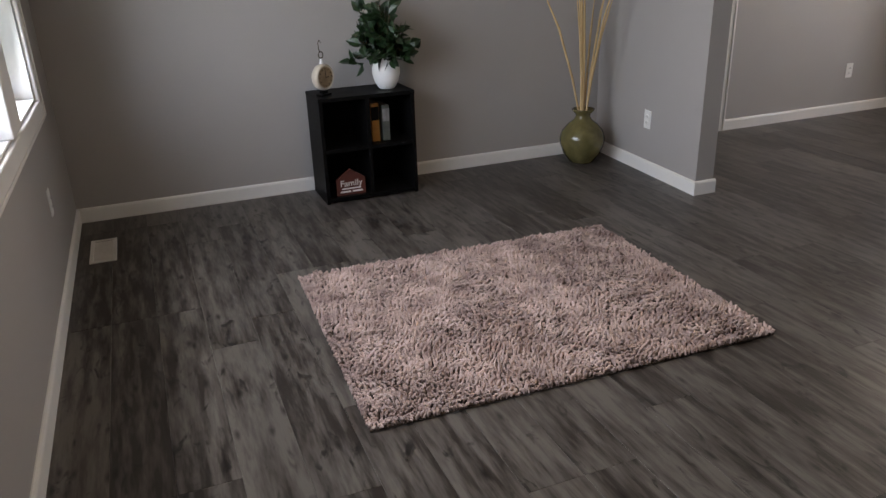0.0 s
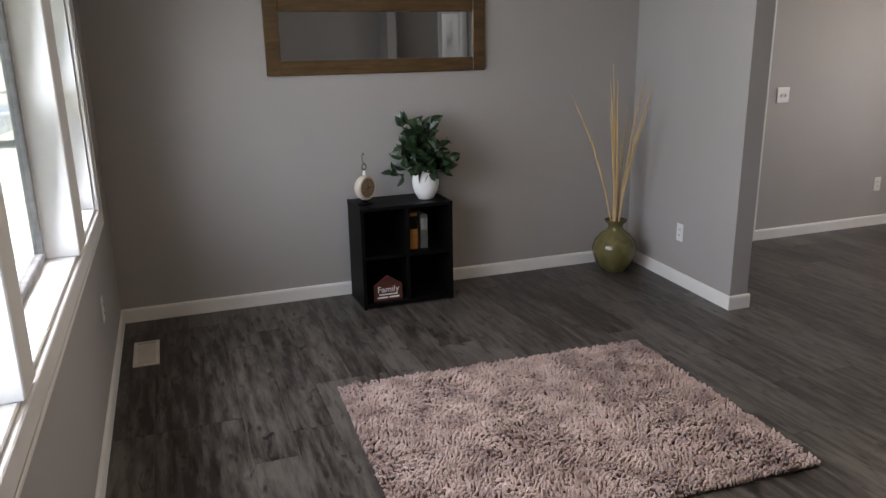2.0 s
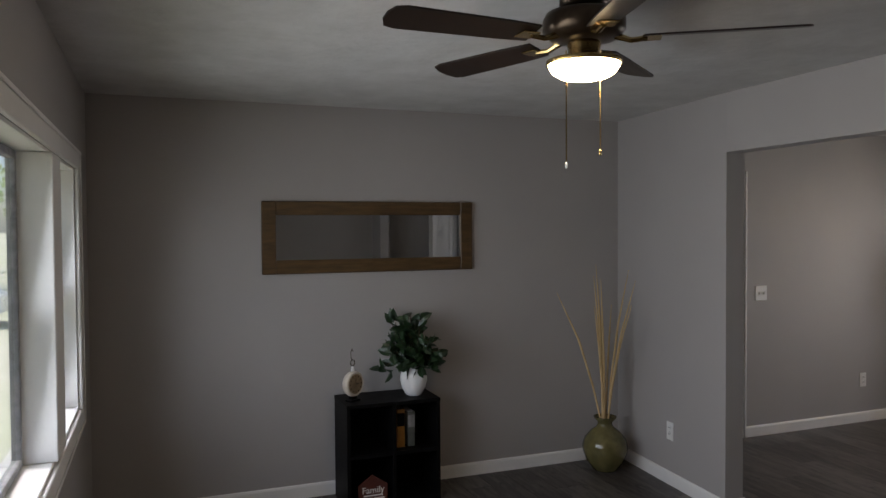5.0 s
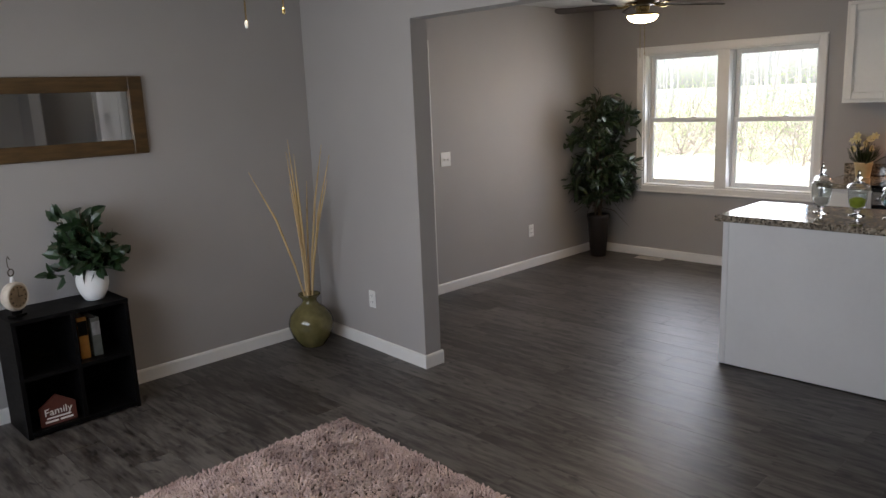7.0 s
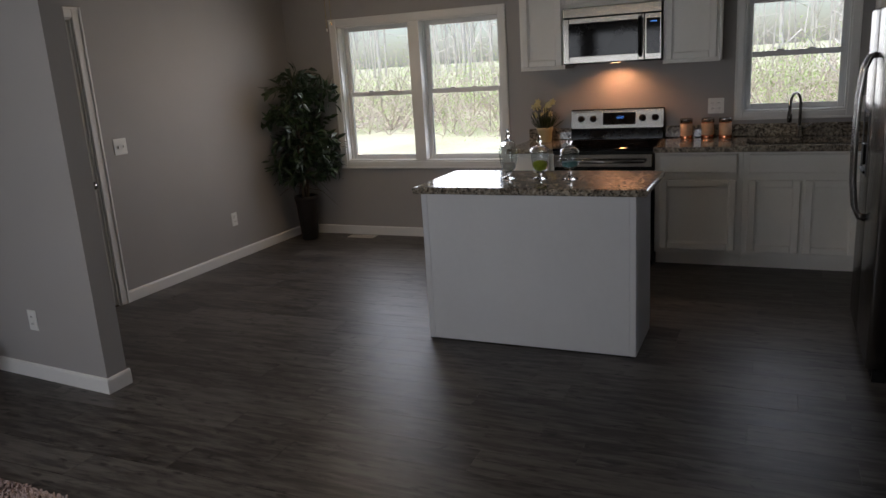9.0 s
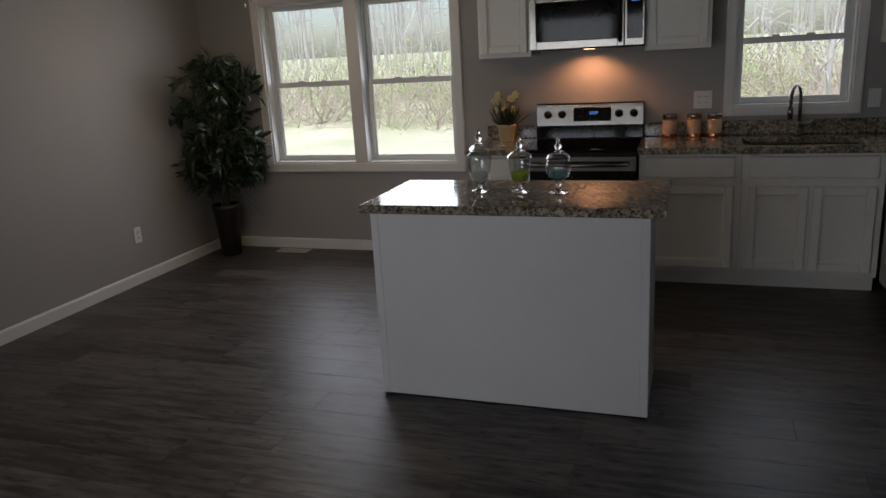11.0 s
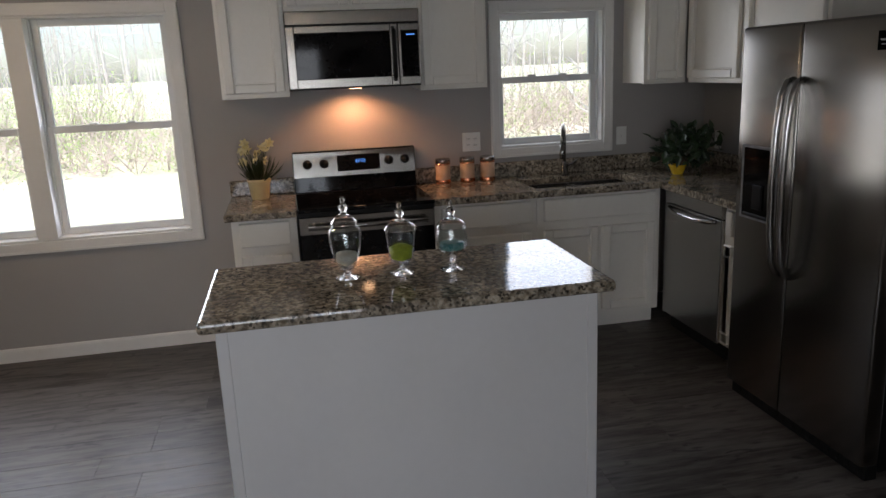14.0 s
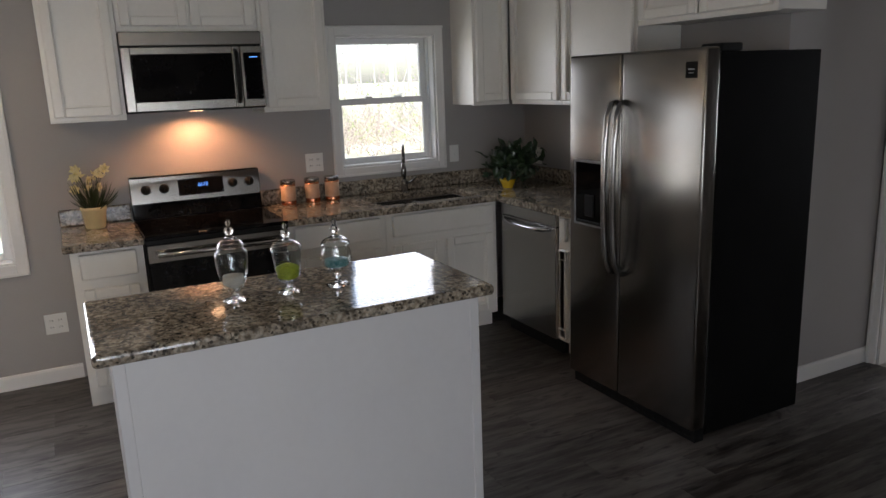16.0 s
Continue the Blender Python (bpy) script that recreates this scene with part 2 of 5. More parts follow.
BARK = material("brown_bark", (0.05, 0.033, 0.02), (0.11, 0.075, 0.045), 20, 0.85, bump=0.004, stretch=(1, 1, 0.25))
# Paler than bare bark, with the outdoor haze put into its grey.
HAZY_BARK = material("hazy_grey_bark", (0.42, 0.40, 0.38), (0.58, 0.56, 0.53), 9, 0.9, bump=0.01, stretch=(1, 1, 0.2), bump_scale=14)
POT_BROWN = material("dark_brown_pot", (0.009, 0.006, 0.005), (0.018, 0.012, 0.009), 12, 0.5, bump=0.0015, bump_scale=30)
POT_CREAM = material("cream_ceramic_pot", (0.60, 0.48, 0.25), (0.70, 0.58, 0.33), 9, 0.35)
PETAL = material("cream_yellow_petal", (0.72, 0.62, 0.26), (0.82, 0.76, 0.5), 30, 0.6)
YELLOW = material("yellow_ceramic", (0.68, 0.44, 0.02), (0.78, 0.54, 0.04), 8, 0.25)
COPPER = material("copper_metal", (0.70, 0.26, 0.13), (0.80, 0.36, 0.20), 9, 0.25, metal=1.0)
CREAMLABEL = material("cream_label", (0.56, 0.34, 0.21), (0.68, 0.46, 0.31), 20, 0.4)
GLASS = thin_glass_material("clear_glass", (0.93, 0.95, 0.95))
SOLIDGLASS = glass_material("solid_clear_glass")
PANE = glass_material("window_glass", (0.97, 0.985, 0.98), 0.0, 1.3)
SAND = material("pale_sand", (0.55, 0.50, 0.44), (0.72, 0.68, 0.62), 90, 0.9, bump=0.002, bump_scale=220)
LIME = material("lime_green_fill", (0.28, 0.34, 0.015), (0.46, 0.52, 0.04), 80, 0.75, bump=0.002, bump_scale=200)
TEAL = material("teal_glass_pebbles", (0.03, 0.20, 0.22), (0.25, 0.46, 0.46), 90, 0.3, bump=0.003, bump_scale=160)
RUG = material("taupe_shag_pile", (0.30, 0.218, 0.2), (0.58, 0.455, 0.425), 7.0, 0.95, detail=1.6)
RUGBACK = material("rug_backing", (0.07, 0.05, 0.042), (0.1, 0.075, 0.06), 30, 0.95)
BRASS = material("antique_brass", (0.42, 0.30, 0.12), (0.55, 0.40, 0.18), 9, 0.25, metal=1.0)
BRONZE = material("dark_bronze", (0.045, 0.03, 0.02), (0.08, 0.055, 0.035), 12, 0.32, metal=0.8)
BLADE = material("dark_walnut_blade", (0.012, 0.007, 0.005), (0.03, 0.017, 0.011), 6, 0.4, stretch=(0.6, 7, 7))
BOWL = material("frosted_lamp_bowl", (0.8, 0.75, 0.65), (0.85, 0.8, 0.7), 4, 0.5, emit=((1.0, 0.73, 0.42), 30.0))
LAMPDISC = material("cooktop_lamp_lens", (0.8, 0.7, 0.6), None, 4, 0.5, emit=((1.0, 0.55, 0.28), 4.0))
BLUE_DIGIT = material("blue_display_digits", (0.02, 0.1, 0.4), None, 4, 0.5, emit=((0.12, 0.35, 1.0), 0.9))
CLOCKFACE = material("aged_clock_face", (0.17, 0.115, 0.06), (0.30, 0.22, 0.13), 14, 0.6)
CLOCKRIM = material("antique_cream_rim", (0.46, 0.40, 0.32), (0.60, 0.54, 0.46), 20, 0.5, bump=0.001)
BOOK_AMBER = material("amber_book_cloth", (0.25, 0.11, 0.015), (0.32, 0.15, 0.025), 20, 0.6)
BOOK_GREY = material("grey_green_book_cloth", (0.06, 0.07, 0.06), (0.1, 0.11, 0.1), 20, 0.6)
SIGN_RED = material("red_brown_sign_board", (0.06, 0.013, 0.008), (0.09, 0.022, 0.012), 12, 0.6)
SIGN_WHITE = material("white_sign_paint", (0.7, 0.68, 0.65), (0.78, 0.76, 0.73), 20, 0.6)
VENTMETAL = material("almond_vent_metal", (0.55, 0.51, 0.46), (0.62, 0.58, 0.53), 10, 0.4)
GRASS = material("spring_grass", (0.34, 0.37, 0.22), (0.56, 0.54, 0.43), 0.3, 0.95, bump=0.03, bump_scale=9, detail=9)
# Twig colour lightened to carry the same bright haze.
BRUSH = material("dry_brush_twigs", (0.42, 0.35, 0.31), (0.60, 0.52, 0.46), 1.5, 0.95)
BRUSHLEAF = material("young_green_leaves", (0.26, 0.36, 0.12), (0.44, 0.54, 0.24), 2, 0.8)
CARPAINT = material("silver_car_paint", (0.50, 0.51, 0.52), (0.56, 0.57, 0.58), 2, 0.28, metal=0.4, coat=0.6)
RUBBER = material("black_rubber", (0.015, 0.015, 0.015), (0.03, 0.03, 0.03), 20, 0.8)
TILE = material("pale_room_floor", (0.50, 0.46, 0.42), (0.58, 0.54, 0.50), 4, 0.5)


# ---- mesh helpers ----
def thing(name, loc, label, category, rz=0.0, group="", kind=""):
    ob = new(name)
    ob.matrix_world = pose(*loc, 0, 0, rz)
    ob.empty_display_size = 0.1
    return tagged(ob, label, category, group, kind)


def part(name, bm, mat, parent=None, label="", smooth=False):
    """Links a bmesh as one mesh object, under a thing or a part."""
    me = bpy.data.meshes.new(name)
    bm.normal_update()
    bm.to_mesh(me)
    bm.free()
    me.materials.append(mat)
    if smooth:
        me.polygons.foreach_set("use_smooth", [True] * len(me.polygons))
    ob = new(name, me)
    if parent is not None:
        ob.parent = parent
    if label:
        ob["label"] = label
    return ob


def add_box(bm, x0, y0, z0, x1, y1, z1, bevel=0.0, seg=1):
    r = bmesh.ops.create_cube(bm, size=1.0)
    vs = r["verts"]
    for v in vs:
        v.co = Vector((x0 + (v.co.x + 0.5) * (x1 - x0), y0 + (v.co.y + 0.5) * (y1 - y0), z0 + (v.co.z + 0.5) * (z1 - z0)))
    if bevel:
        es = list({e for v in vs for e in v.link_edges})
        bmesh.ops.bevel(bm, geom=es, offset=bevel, segments=seg, affect="EDGES", profile=0.5)
    return bm


def box(x0, y0, z0, x1, y1, z1, bevel=0.003, seg=1):
    return add_box(bmesh.new(), min(x0, x1), min(y0, y1), min(z0, z1), max(x0, x1), max(y0, y1), max(z0, z1), bevel, seg)


def boxes(rows, bevel=0.002):
    bm = bmesh.new()
    for r in rows:
        add_box(bm, *r, bevel)
    return bm


def add_lathe(bm, profile, seg=24, at=(0, 0, 0), axis=None):
    """Turns (radius, height) pairs about z; axis: a matrix that turns the result."""
    rings = []
    m = Matrix.Translation(at) @ (axis or Matrix())
    for r, z in profile:
        if r < 1e-5:
            rings.append([bm.verts.new(m @ Vector((0, 0, z)))])
        else:
            rings.append([bm.verts.new(m @ Vector((r * math.cos(a), r * math.sin(a), z))) for a in (2 * math.pi * i / seg for i in range(seg))])
    for a, b in zip(rings, rings[1:]):
        for i in range(seg):
            j = (i + 1) % seg
            if len(a) == 1 and len(b) == 1:
                continue
            if len(a) == 1:
                bm.faces.new((a[0], b[j], b[i]))
            elif len(b) == 1:
                bm.faces.new((a[i], a[j], b[0]))
            else:
                bm.faces.new((a[i], a[j], b[j], b[i]))
    bmesh.ops.recalc_face_normals(bm, faces=bm.faces)
    return bm


def lathe(profile, seg=24, at=(0, 0, 0), axis=None):
    return add_lathe(bmesh.new(), profile, seg, at, axis)


def add_tube(bm, points, radius, seg=8):
    """A tube along points; radius: one number or one for each point."""
    pts = [Vector(p) for p in points]
    rs = radius if isinstance(radius, (list, tuple)) else [radius] * len(pts)
    rings, side = [], None
    for i, p in enumerate(pts):
        d = (pts[min(i + 1, len(pts) - 1)] - pts[max(i - 1, 0)]).normalized()
        if side is None:
            side = d.orthogonal().normalized()
        side = (side - d * side.dot(d)).normalized()
        up = d.cross(side)
        rings.append([bm.verts.new(p + rs[i] * (math.cos(a) * side + math.sin(a) * up)) for a in (2 * math.pi * k / seg for k in range(seg))])
    for a, b in zip(rings, rings[1:]):
        for k in range(seg):
            bm.faces.new((a[k], a[(k + 1) % seg], b[(k + 1) % seg], b[k]))
    bm.faces.new(rings[0][::-1])
    bm.faces.new(rings[-1])
    return bm


def tube(points, radius, seg=8):
    return add_tube(bmesh.new(), points, radius, seg)


def arc(centre, r, a0, a1, n, u, v):
    u, v, c = Vector(u), Vector(v), Vector(centre)
    return [c + r * (math.cos(radians(a0 + (a1 - a0) * i / n)) * u + math.sin(radians(a0 + (a1 - a0) * i / n)) * v) for i in range(n + 1)]


def leaf_mesh(name, leaves, mat, parent, label=""):
    """Folded, pointed leaves as one mesh: rows of (base, direction, side, length, width)."""
    vs, fs = [], []
    for p, d, s, ln, w in leaves:
        nrm = d.cross(s)
        k = len(vs)
        vs += [p, p + d * ln * 0.38 + s * w / 2 + nrm * w * 0.18, p + d * ln * 0.72 + s * w * 0.36 + nrm * w * 0.08 - nrm * ln * 0.06,
               p + d * ln - nrm * ln * 0.16, p + d * ln * 0.72 - s * w * 0.36 + nrm * w * 0.08 - nrm * ln * 0.06,
               p + d * ln * 0.38 - s * w / 2 + nrm * w * 0.18, p + d * ln * 0.5 - nrm * ln * 0.02]
        fs += [(k, k + 1, k + 6), (k + 1, k + 2, k + 6), (k + 2, k + 3, k + 6), (k + 3, k + 4, k + 6), (k + 4, k + 5, k + 6), (k + 5, k, k + 6)]
    me = bpy.data.meshes.new(name)
    me.from_pydata([tuple(v) for v in vs], [], fs)
    me.materials.append(mat)
    ob = new(name, me)
    if parent is not None:
        ob.parent = parent
    if label:
        ob["label"] = label
    return ob


def rand_dir(rng, lift=0.0):
    v = Vector((rng.gauss(0, 1), rng.gauss(0, 1), rng.gauss(0, 1) + lift))
    return v.normalized()


def wall(name, axis, p0, p1, a0, a1, holes=(), z0=0.0, z1=CEIL, mat=WALL, label="grey painted wall"):
    """A wall between the planes p0 and p1 of an axis, from a0 to a1 along the other, with holes (a, b, low, high) through it."""
    cuts = sorted({a0, a1, *(h for r in holes for h in r[:2])})
    bm = bmesh.new()
    for u, v in zip(cuts, cuts[1:]):
        mid, low = (u + v) / 2, z0
        spans = sorted((h[2], h[3]) for h in holes if h[0] < mid < h[1])
        for b, t in [*spans, (z1, z1)]:
            if b > low + 1e-6:
                if axis == "x":
                    add_box(bm, p0, u, low, p1, v, b)
                else:
                    add_box(bm, u, p0, low, v, p1, b)
            low = t
    bmesh.ops.remove_doubles(bm, verts=bm.verts, dist=1e-5)
    return tagged(part(name, bm, mat), label, "wall", kind="structure")


# ---- structure ----
WEST, EAST, NORTH, SOUTH = -3.415, 3.627, 1.2, -5.15
T = 0.15
LEFT_WINDOW = (-2.14, 0.53, 0.82, 1.97)
DINING_WINDOW = (-0.98, 0.622, 0.72, 1.978)
SINK_WINDOW = (-3.63, -2.923, 1.085, 1.932)
KITCHEN_SOUTH = -4.36
CT = 0.90
wall("wall_west", "x", WEST - T, WEST, SOUTH - T, NORTH + T, [LEFT_WINDOW, (-3.02, -2.2, 0.0, 2.03)])
wall("wall_east", "x", EAST, EAST + T, SOUTH - T, NORTH + T, [DINING_WINDOW, SINK_WINDOW])
wall("wall_north", "y", NORTH, NORTH + T, WEST, EAST, [(0.392, 1.197, 0.0, 2.035)])
wall("wall_south", "y", SOUTH - 0.12, SOUTH, WEST, 1.4, [(0.97, 1.33, 0.0, 2.03)])
wall("wall_kitchen_south", "y", KITCHEN_SOUTH - 0.12, KITCHEN_SOUTH, 1.4, EAST)
wall("wall_passage", "x", 1.4, 1.52, SOUTH - 0.12, KITCHEN_SOUTH - 0.12)
wall("wall_header", "x", 0.0, 0.13, SOUTH, 0.0, [(-4.7, 0.0, 0.0, 2.1)], label="grey painted header over a wide opening")
bm = box(0, 0, 0, 0.13, NORTH, CEIL, 0.0)
for v in bm.verts:
    v.co.x += 0.087 * v.co.y / NORTH
tagged(part("wall_partition", bm, WALL), "grey painted partition wall ending at an opening", "wall", kind="structure")
# the room behind the south doorway
wall("wall_back_room_south", "y", -8.12, -8.0, -0.6, 2.6, [(0.2, 1.4, 0.9, 2.0)])
wall("wall_back_room_west", "x", -0.6, -0.48, -8.0, SOUTH - 0.12)
wall("wall_back_room_east", "x", 2.48, 2.6, -8.0, SOUTH - 0.12)
wall("wall_back_room_north", "y", SOUTH - 0.12, SOUTH, 1.52, 2.6)
for name, x0, x1 in (("eave_west", WEST - T - 0.55, WEST - T), ("eave_east", EAST + T, EAST + T + 0.5)):
    tagged(part(name, boxes([(x0, -8.12, 2.2, x1, NORTH + T, 2.28)], 0.003), TRIM), "white roof overhang above the outside windows", "eave", kind="structure")
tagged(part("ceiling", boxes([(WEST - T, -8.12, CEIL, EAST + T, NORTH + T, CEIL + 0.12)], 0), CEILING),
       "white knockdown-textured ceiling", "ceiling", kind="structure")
floor = tagged(part("floor", box(WEST, SOUTH, -0.12, EAST, NORTH, -0.006, 0), GROUT), "grey wood-look plank floor", "floor", kind="structure")
tagged(part("floor_back_room", box(-0.6, -8.0, -0.12, 2.6, SOUTH, 0.0, 0), TILE), "pale floor of the room beyond the doorway", "floor", kind="structure")


def baseboard(x0, y0, x1, y1, nx, ny, h=0.085):
    """A board with a rounded top along a wall; (nx, ny) points into the room."""
    d, ln = Vector((x1 - x0, y1 - y0, 0)), math.hypot(x1 - x0, y1 - y0)
    d.normalize()
    n = Vector((nx, ny, 0))
    prof = [(0, 0), (0.014, 0), (0.014, h - 0.014), (0.010, h - 0.004), (0.004, h), (0, h)]
    bm = bmesh.new()
    ends = [[bm.verts.new(Vector((x0, y0, 0)) + d * s + n * a + Vector((0, 0, b))) for a, b in prof] for s in (0, ln)]
    for i in range(len(prof)):
        j = (i + 1) % len(prof)
        bm.faces.new((ends[0][i], ends[0][j], ends[1][j], ends[1][i]))
    bm.faces.new(ends[0])
    bm.faces.new(ends[1][::-1])
    bmesh.ops.recalc_face_normals(bm, faces=bm.faces)
    return tagged(part("baseboard", bm, TRIM), "white painted baseboard along the wall", "baseboard", kind="structure")


baseboard(WEST, NORTH, 0.087, NORTH, 0, -1)
baseboard(0.217, NORTH, 0.318, NORTH, 0, -1)
baseboard(1.27, NORTH, EAST, NORTH, 0, -1)
baseboard(WEST, -2.1, WEST, NORTH - 0.014, 1, 0)
baseboard(WEST, SOUTH, WEST, -3.12, 1, 0)
baseboard(0.0, -0.014, 0.087, NORTH - 0.014, -0.997, 0.072)
baseboard(-0.014, 0.0, 0.144, 0.0, 0, -1)
baseboard(0.13, 0.0, 0.217, NORTH - 0.014, 0.997, -0.072)
baseboard(EAST, -1.235, EAST, NORTH - 0.014, -1, 0)
baseboard(1.4, SOUTH, 1.4, KITCHEN_SOUTH + 0.0, -1, 0)
baseboard(WEST, SOUTH, 0.917, SOUTH, 0, 1)


# ---- windows and doors ----
def sash(parent, x0, z0, x1, z1, y, w=0.04, d=0.03):
    s = part("sash", boxes([(x0, y, z0, x0 + w, y + d, z1), (x1 - w, y, z0, x1, y + d, z1),
                            (x0 + w, y, z0, x1 - w, y + d, z0 + w), (x0 + w, y, z1 - w, x1 - w, y + d, z1)], 0.003), VINYL, parent)
    p = part("pane", box(x0 + w - 0.004, y + 0.012, z0 + w - 0.004, x1 - w + 0.004, y + 0.016, z1 - w + 0.004, 0), PANE, s, "clear glass pane")
    p.visible_shadow = False
    return s


def window_unit(name, loc, rz, w, h, cols, label, trim=0.085):
    """A window in an opening w by h; local x runs along the wall, y outwards. cols: (from, to, kind) of each light."""
    win = thing(name, loc, label, "window", rz, kind="structure")
    part("window_frame", boxes([(-trim, -0.02, -trim, 0, 0, h + trim), (w, -0.02, -trim, w + trim, 0, h + trim),
                                (0, -0.02, h, w, 0, h + trim), (0, -0.02, -trim, w, 0, 0)], 0.004), TRIM, win, "white painted casing")
    part("window_frame", boxes([(-trim - 0.006, -0.028, h + trim - 0.016, w + trim + 0.006, -0.0205, h + trim),
                                (-trim, -0.027, -trim, -trim + 0.016, -0.0205, h + trim - 0.016), (w + trim - 0.016, -0.027, -trim, w + trim, -0.0205, h + trim - 0.016),
                                (-trim, -0.027, -trim, w + trim, -0.0205, -trim + 0.016)], 0.003), TRIM, win, "raised outer edge of the casing")
    jd = T + 0.0
    part("window_jamb", boxes([(0, 0.0, 0, 0.012, jd, h), (w - 0.012, 0.0, 0, w, jd, h), (0.012, 0.0, h - 0.012, w - 0.012, jd, h)], 0.001), TRIM, win)
    part("window_sill", box(0.012, -0.004, 0, w - 0.012, jd + 0.03, 0.014, 0.003), TRIM, win)
    for a, b, kind in cols:
        if kind == "post":
            part("mullion", box(a, -0.02, 0.014, b, jd - 0.02, h - 0.012, 0.004), TRIM, win)
        elif kind == "double_hung":
            m = 0.5 * h
            sash(win, a, m - 0.02, b, h - 0.012, 0.116)
            sash(win, a, 0.014, b, m + 0.02, 0.084)
            part("sash_lock", boxes([((a + b) / 2 - 0.13, 0.072, m + 0.02, (a + b) / 2 - 0.08, 0.1, m + 0.032), ((a + b) / 2 + 0.08, 0.072, m + 0.02, (a + b) / 2 + 0.13, 0.1, m + 0.032)], 0.004), PLATE, win)
            part("jamb_track", boxes([(a - 0.002, 0.06, 0.014, a + 0.008, 0.083, h - 0.012), (b - 0.008, 0.06, 0.014, b + 0.002, 0.083, h - 0.012)], 0.001), VINYL, win)
        else:
            s = part("fixed_frame", boxes([(a, 0.095, 0.014, a + 0.03, 0.13, h - 0.012), (b - 0.03, 0.095, 0.014, b, 0.13, h - 0.012),
                                           (a + 0.03, 0.095, 0.014, b - 0.03, 0.13, 0.044), (a + 0.03, 0.095, h - 0.042, b - 0.03, 0.13, h - 0.012)], 0.003), GASKET, win, "grey weathered picture-window gasket")
            p = part("pane", box(a + 0.026, 0.11, 0.04, b - 0.026, 0.115, h - 0.038, 0), PANE, s, "clear glass pane")
            p.visible_shadow = False
    return win


GASKET = material("grey_weathered_gasket", (0.16, 0.16, 0.165), (0.3, 0.3, 0.31), 25, 0.7, bump=0.001)
lw = LEFT_WINDOW
window_unit("window_1", (WEST, lw[0], lw[2]), 90, lw[1] - lw[0], lw[3] - lw[2],
            [(0.014, 0.50, "double_hung"), (0.50, 0.64, "post"), (0.64, 1.75, "fixed"), (1.75, 1.98, "post"), (1.98, 2.688, "double_hung")],
            "white picture window flanked by narrow double-hung sashes")
dw = DINING_WINDOW
window_unit("window_2", (EAST, dw[1], dw[2]), -90, dw[1] - dw[0], dw[3] - dw[2],
            [(0.014, 0.745, "double_hung"), (0.745, 0.855, "post"), (0.855, 1.586, "double_hung")], "white double window with two double-hung sashes", 0.065)
sw = SINK_WINDOW
window_unit("window_3", (EAST, sw[1], sw[2]), -90, sw[1] - sw[0], sw[3] - sw[2], [(0.014, sw[1] - sw[0] - 0.014, "double_hung")],
            "white double-hung window above the sink", 0.058)
window_unit("window_4", (1.4, -8.0, 0.9), 180, 1.2, 1.1, [(0.014, 1.186, "double_hung")], "white window of the room beyond the doorway")


def panel_leaf(parent, w, h, d=0.04, fan=False):
    """A door leaf with six raised panels, its face at y = 0, hung in the plane of local x."""
    st = 0.11
    rows = [(0, 0.006, 0, w, d, 1.66), (0, 0.006, 1.66, st, d, 1.95), (w - st, 0.006, 1.66, w, d, 1.95), (0, 0.006, 1.95, w, d, h)]
    leaf = part("door_leaf", boxes(rows if fan else [(0, 0.006, 0, w, d, h)], 0.0), TRIM, parent)
    rows = [(0.2, 0.78), (0.9, 1.52), (1.66, 1.95) if fan else (1.64, h - 0.12)]
    slabs = [(0, 0, 0, st, 0.006, h), (w - st, 0, 0, w, 0.006, h), (w / 2 - 0.05, 0, 0.2, w / 2 + 0.05, 0.006, 1.52 if fan else h - 0.12)]
    low = 0.0
    for a, b in rows:
        slabs.append((st, 0, low, w - st, 0.006, a))
        low = b
    slabs.append((st, 0, low, w - st, 0.006, h))
    part("stile", boxes(slabs, 0.0015), TRIM, leaf)
    for a, b in rows[:2] if fan else rows:
        for x0, x1 in ((st + 0.025, w / 2 - 0.075), (w / 2 + 0.075, w - st - 0.025)):
            part("door_panel", box(x0, 0.001, a + 0.025, x1, 0.006, b - 0.025, 0.004), TRIM, leaf)
    return leaf


def casing(parent, w, h, c=0.07):
    part("door_casing", boxes([(-c, -0.018, 0, 0, 0, h + c), (w, -0.018, 0, w + c, 0, h + c), (0, -0.018, h, w, 0, h + c)], 0.004), TRIM, parent, "white painted casing")
    part("casing_edge", boxes([(-c - 0.003, -0.026, 0, -c + 0.018, -0.0185, h + c), (w + c - 0.018, -0.026, 0, w + c + 0.003, -0.0185, h + c), (-c + 0.018, -0.026, h + c - 0.018, w + c - 0.018, -0.0185, h + c)], 0.004), TRIM, parent)
    part("door_jamb", boxes([(0, 0, 0, 0.014, 0.12, h), (w - 0.014, 0, 0, w, 0.12, h), (0.014, 0, h - 0.014, w - 0.014, 0.12, h)], 0.001), TRIM, parent)


def door_knob(parent, x, z, y=0.0):
    turn = pose(0, 0, 0, 90, 0, 0)
    part("door_knob", lathe([(0, 0), (0.032, 0), (0.032, 0.006), (0.012, 0.012), (0.011, 0.03), (0.026, 0.042), (0.029, 0.055), (0.024, 0.066), (0, 0.07)], 20, (x, y, z), turn), STEEL_H, parent, "satin nickel knob", True)


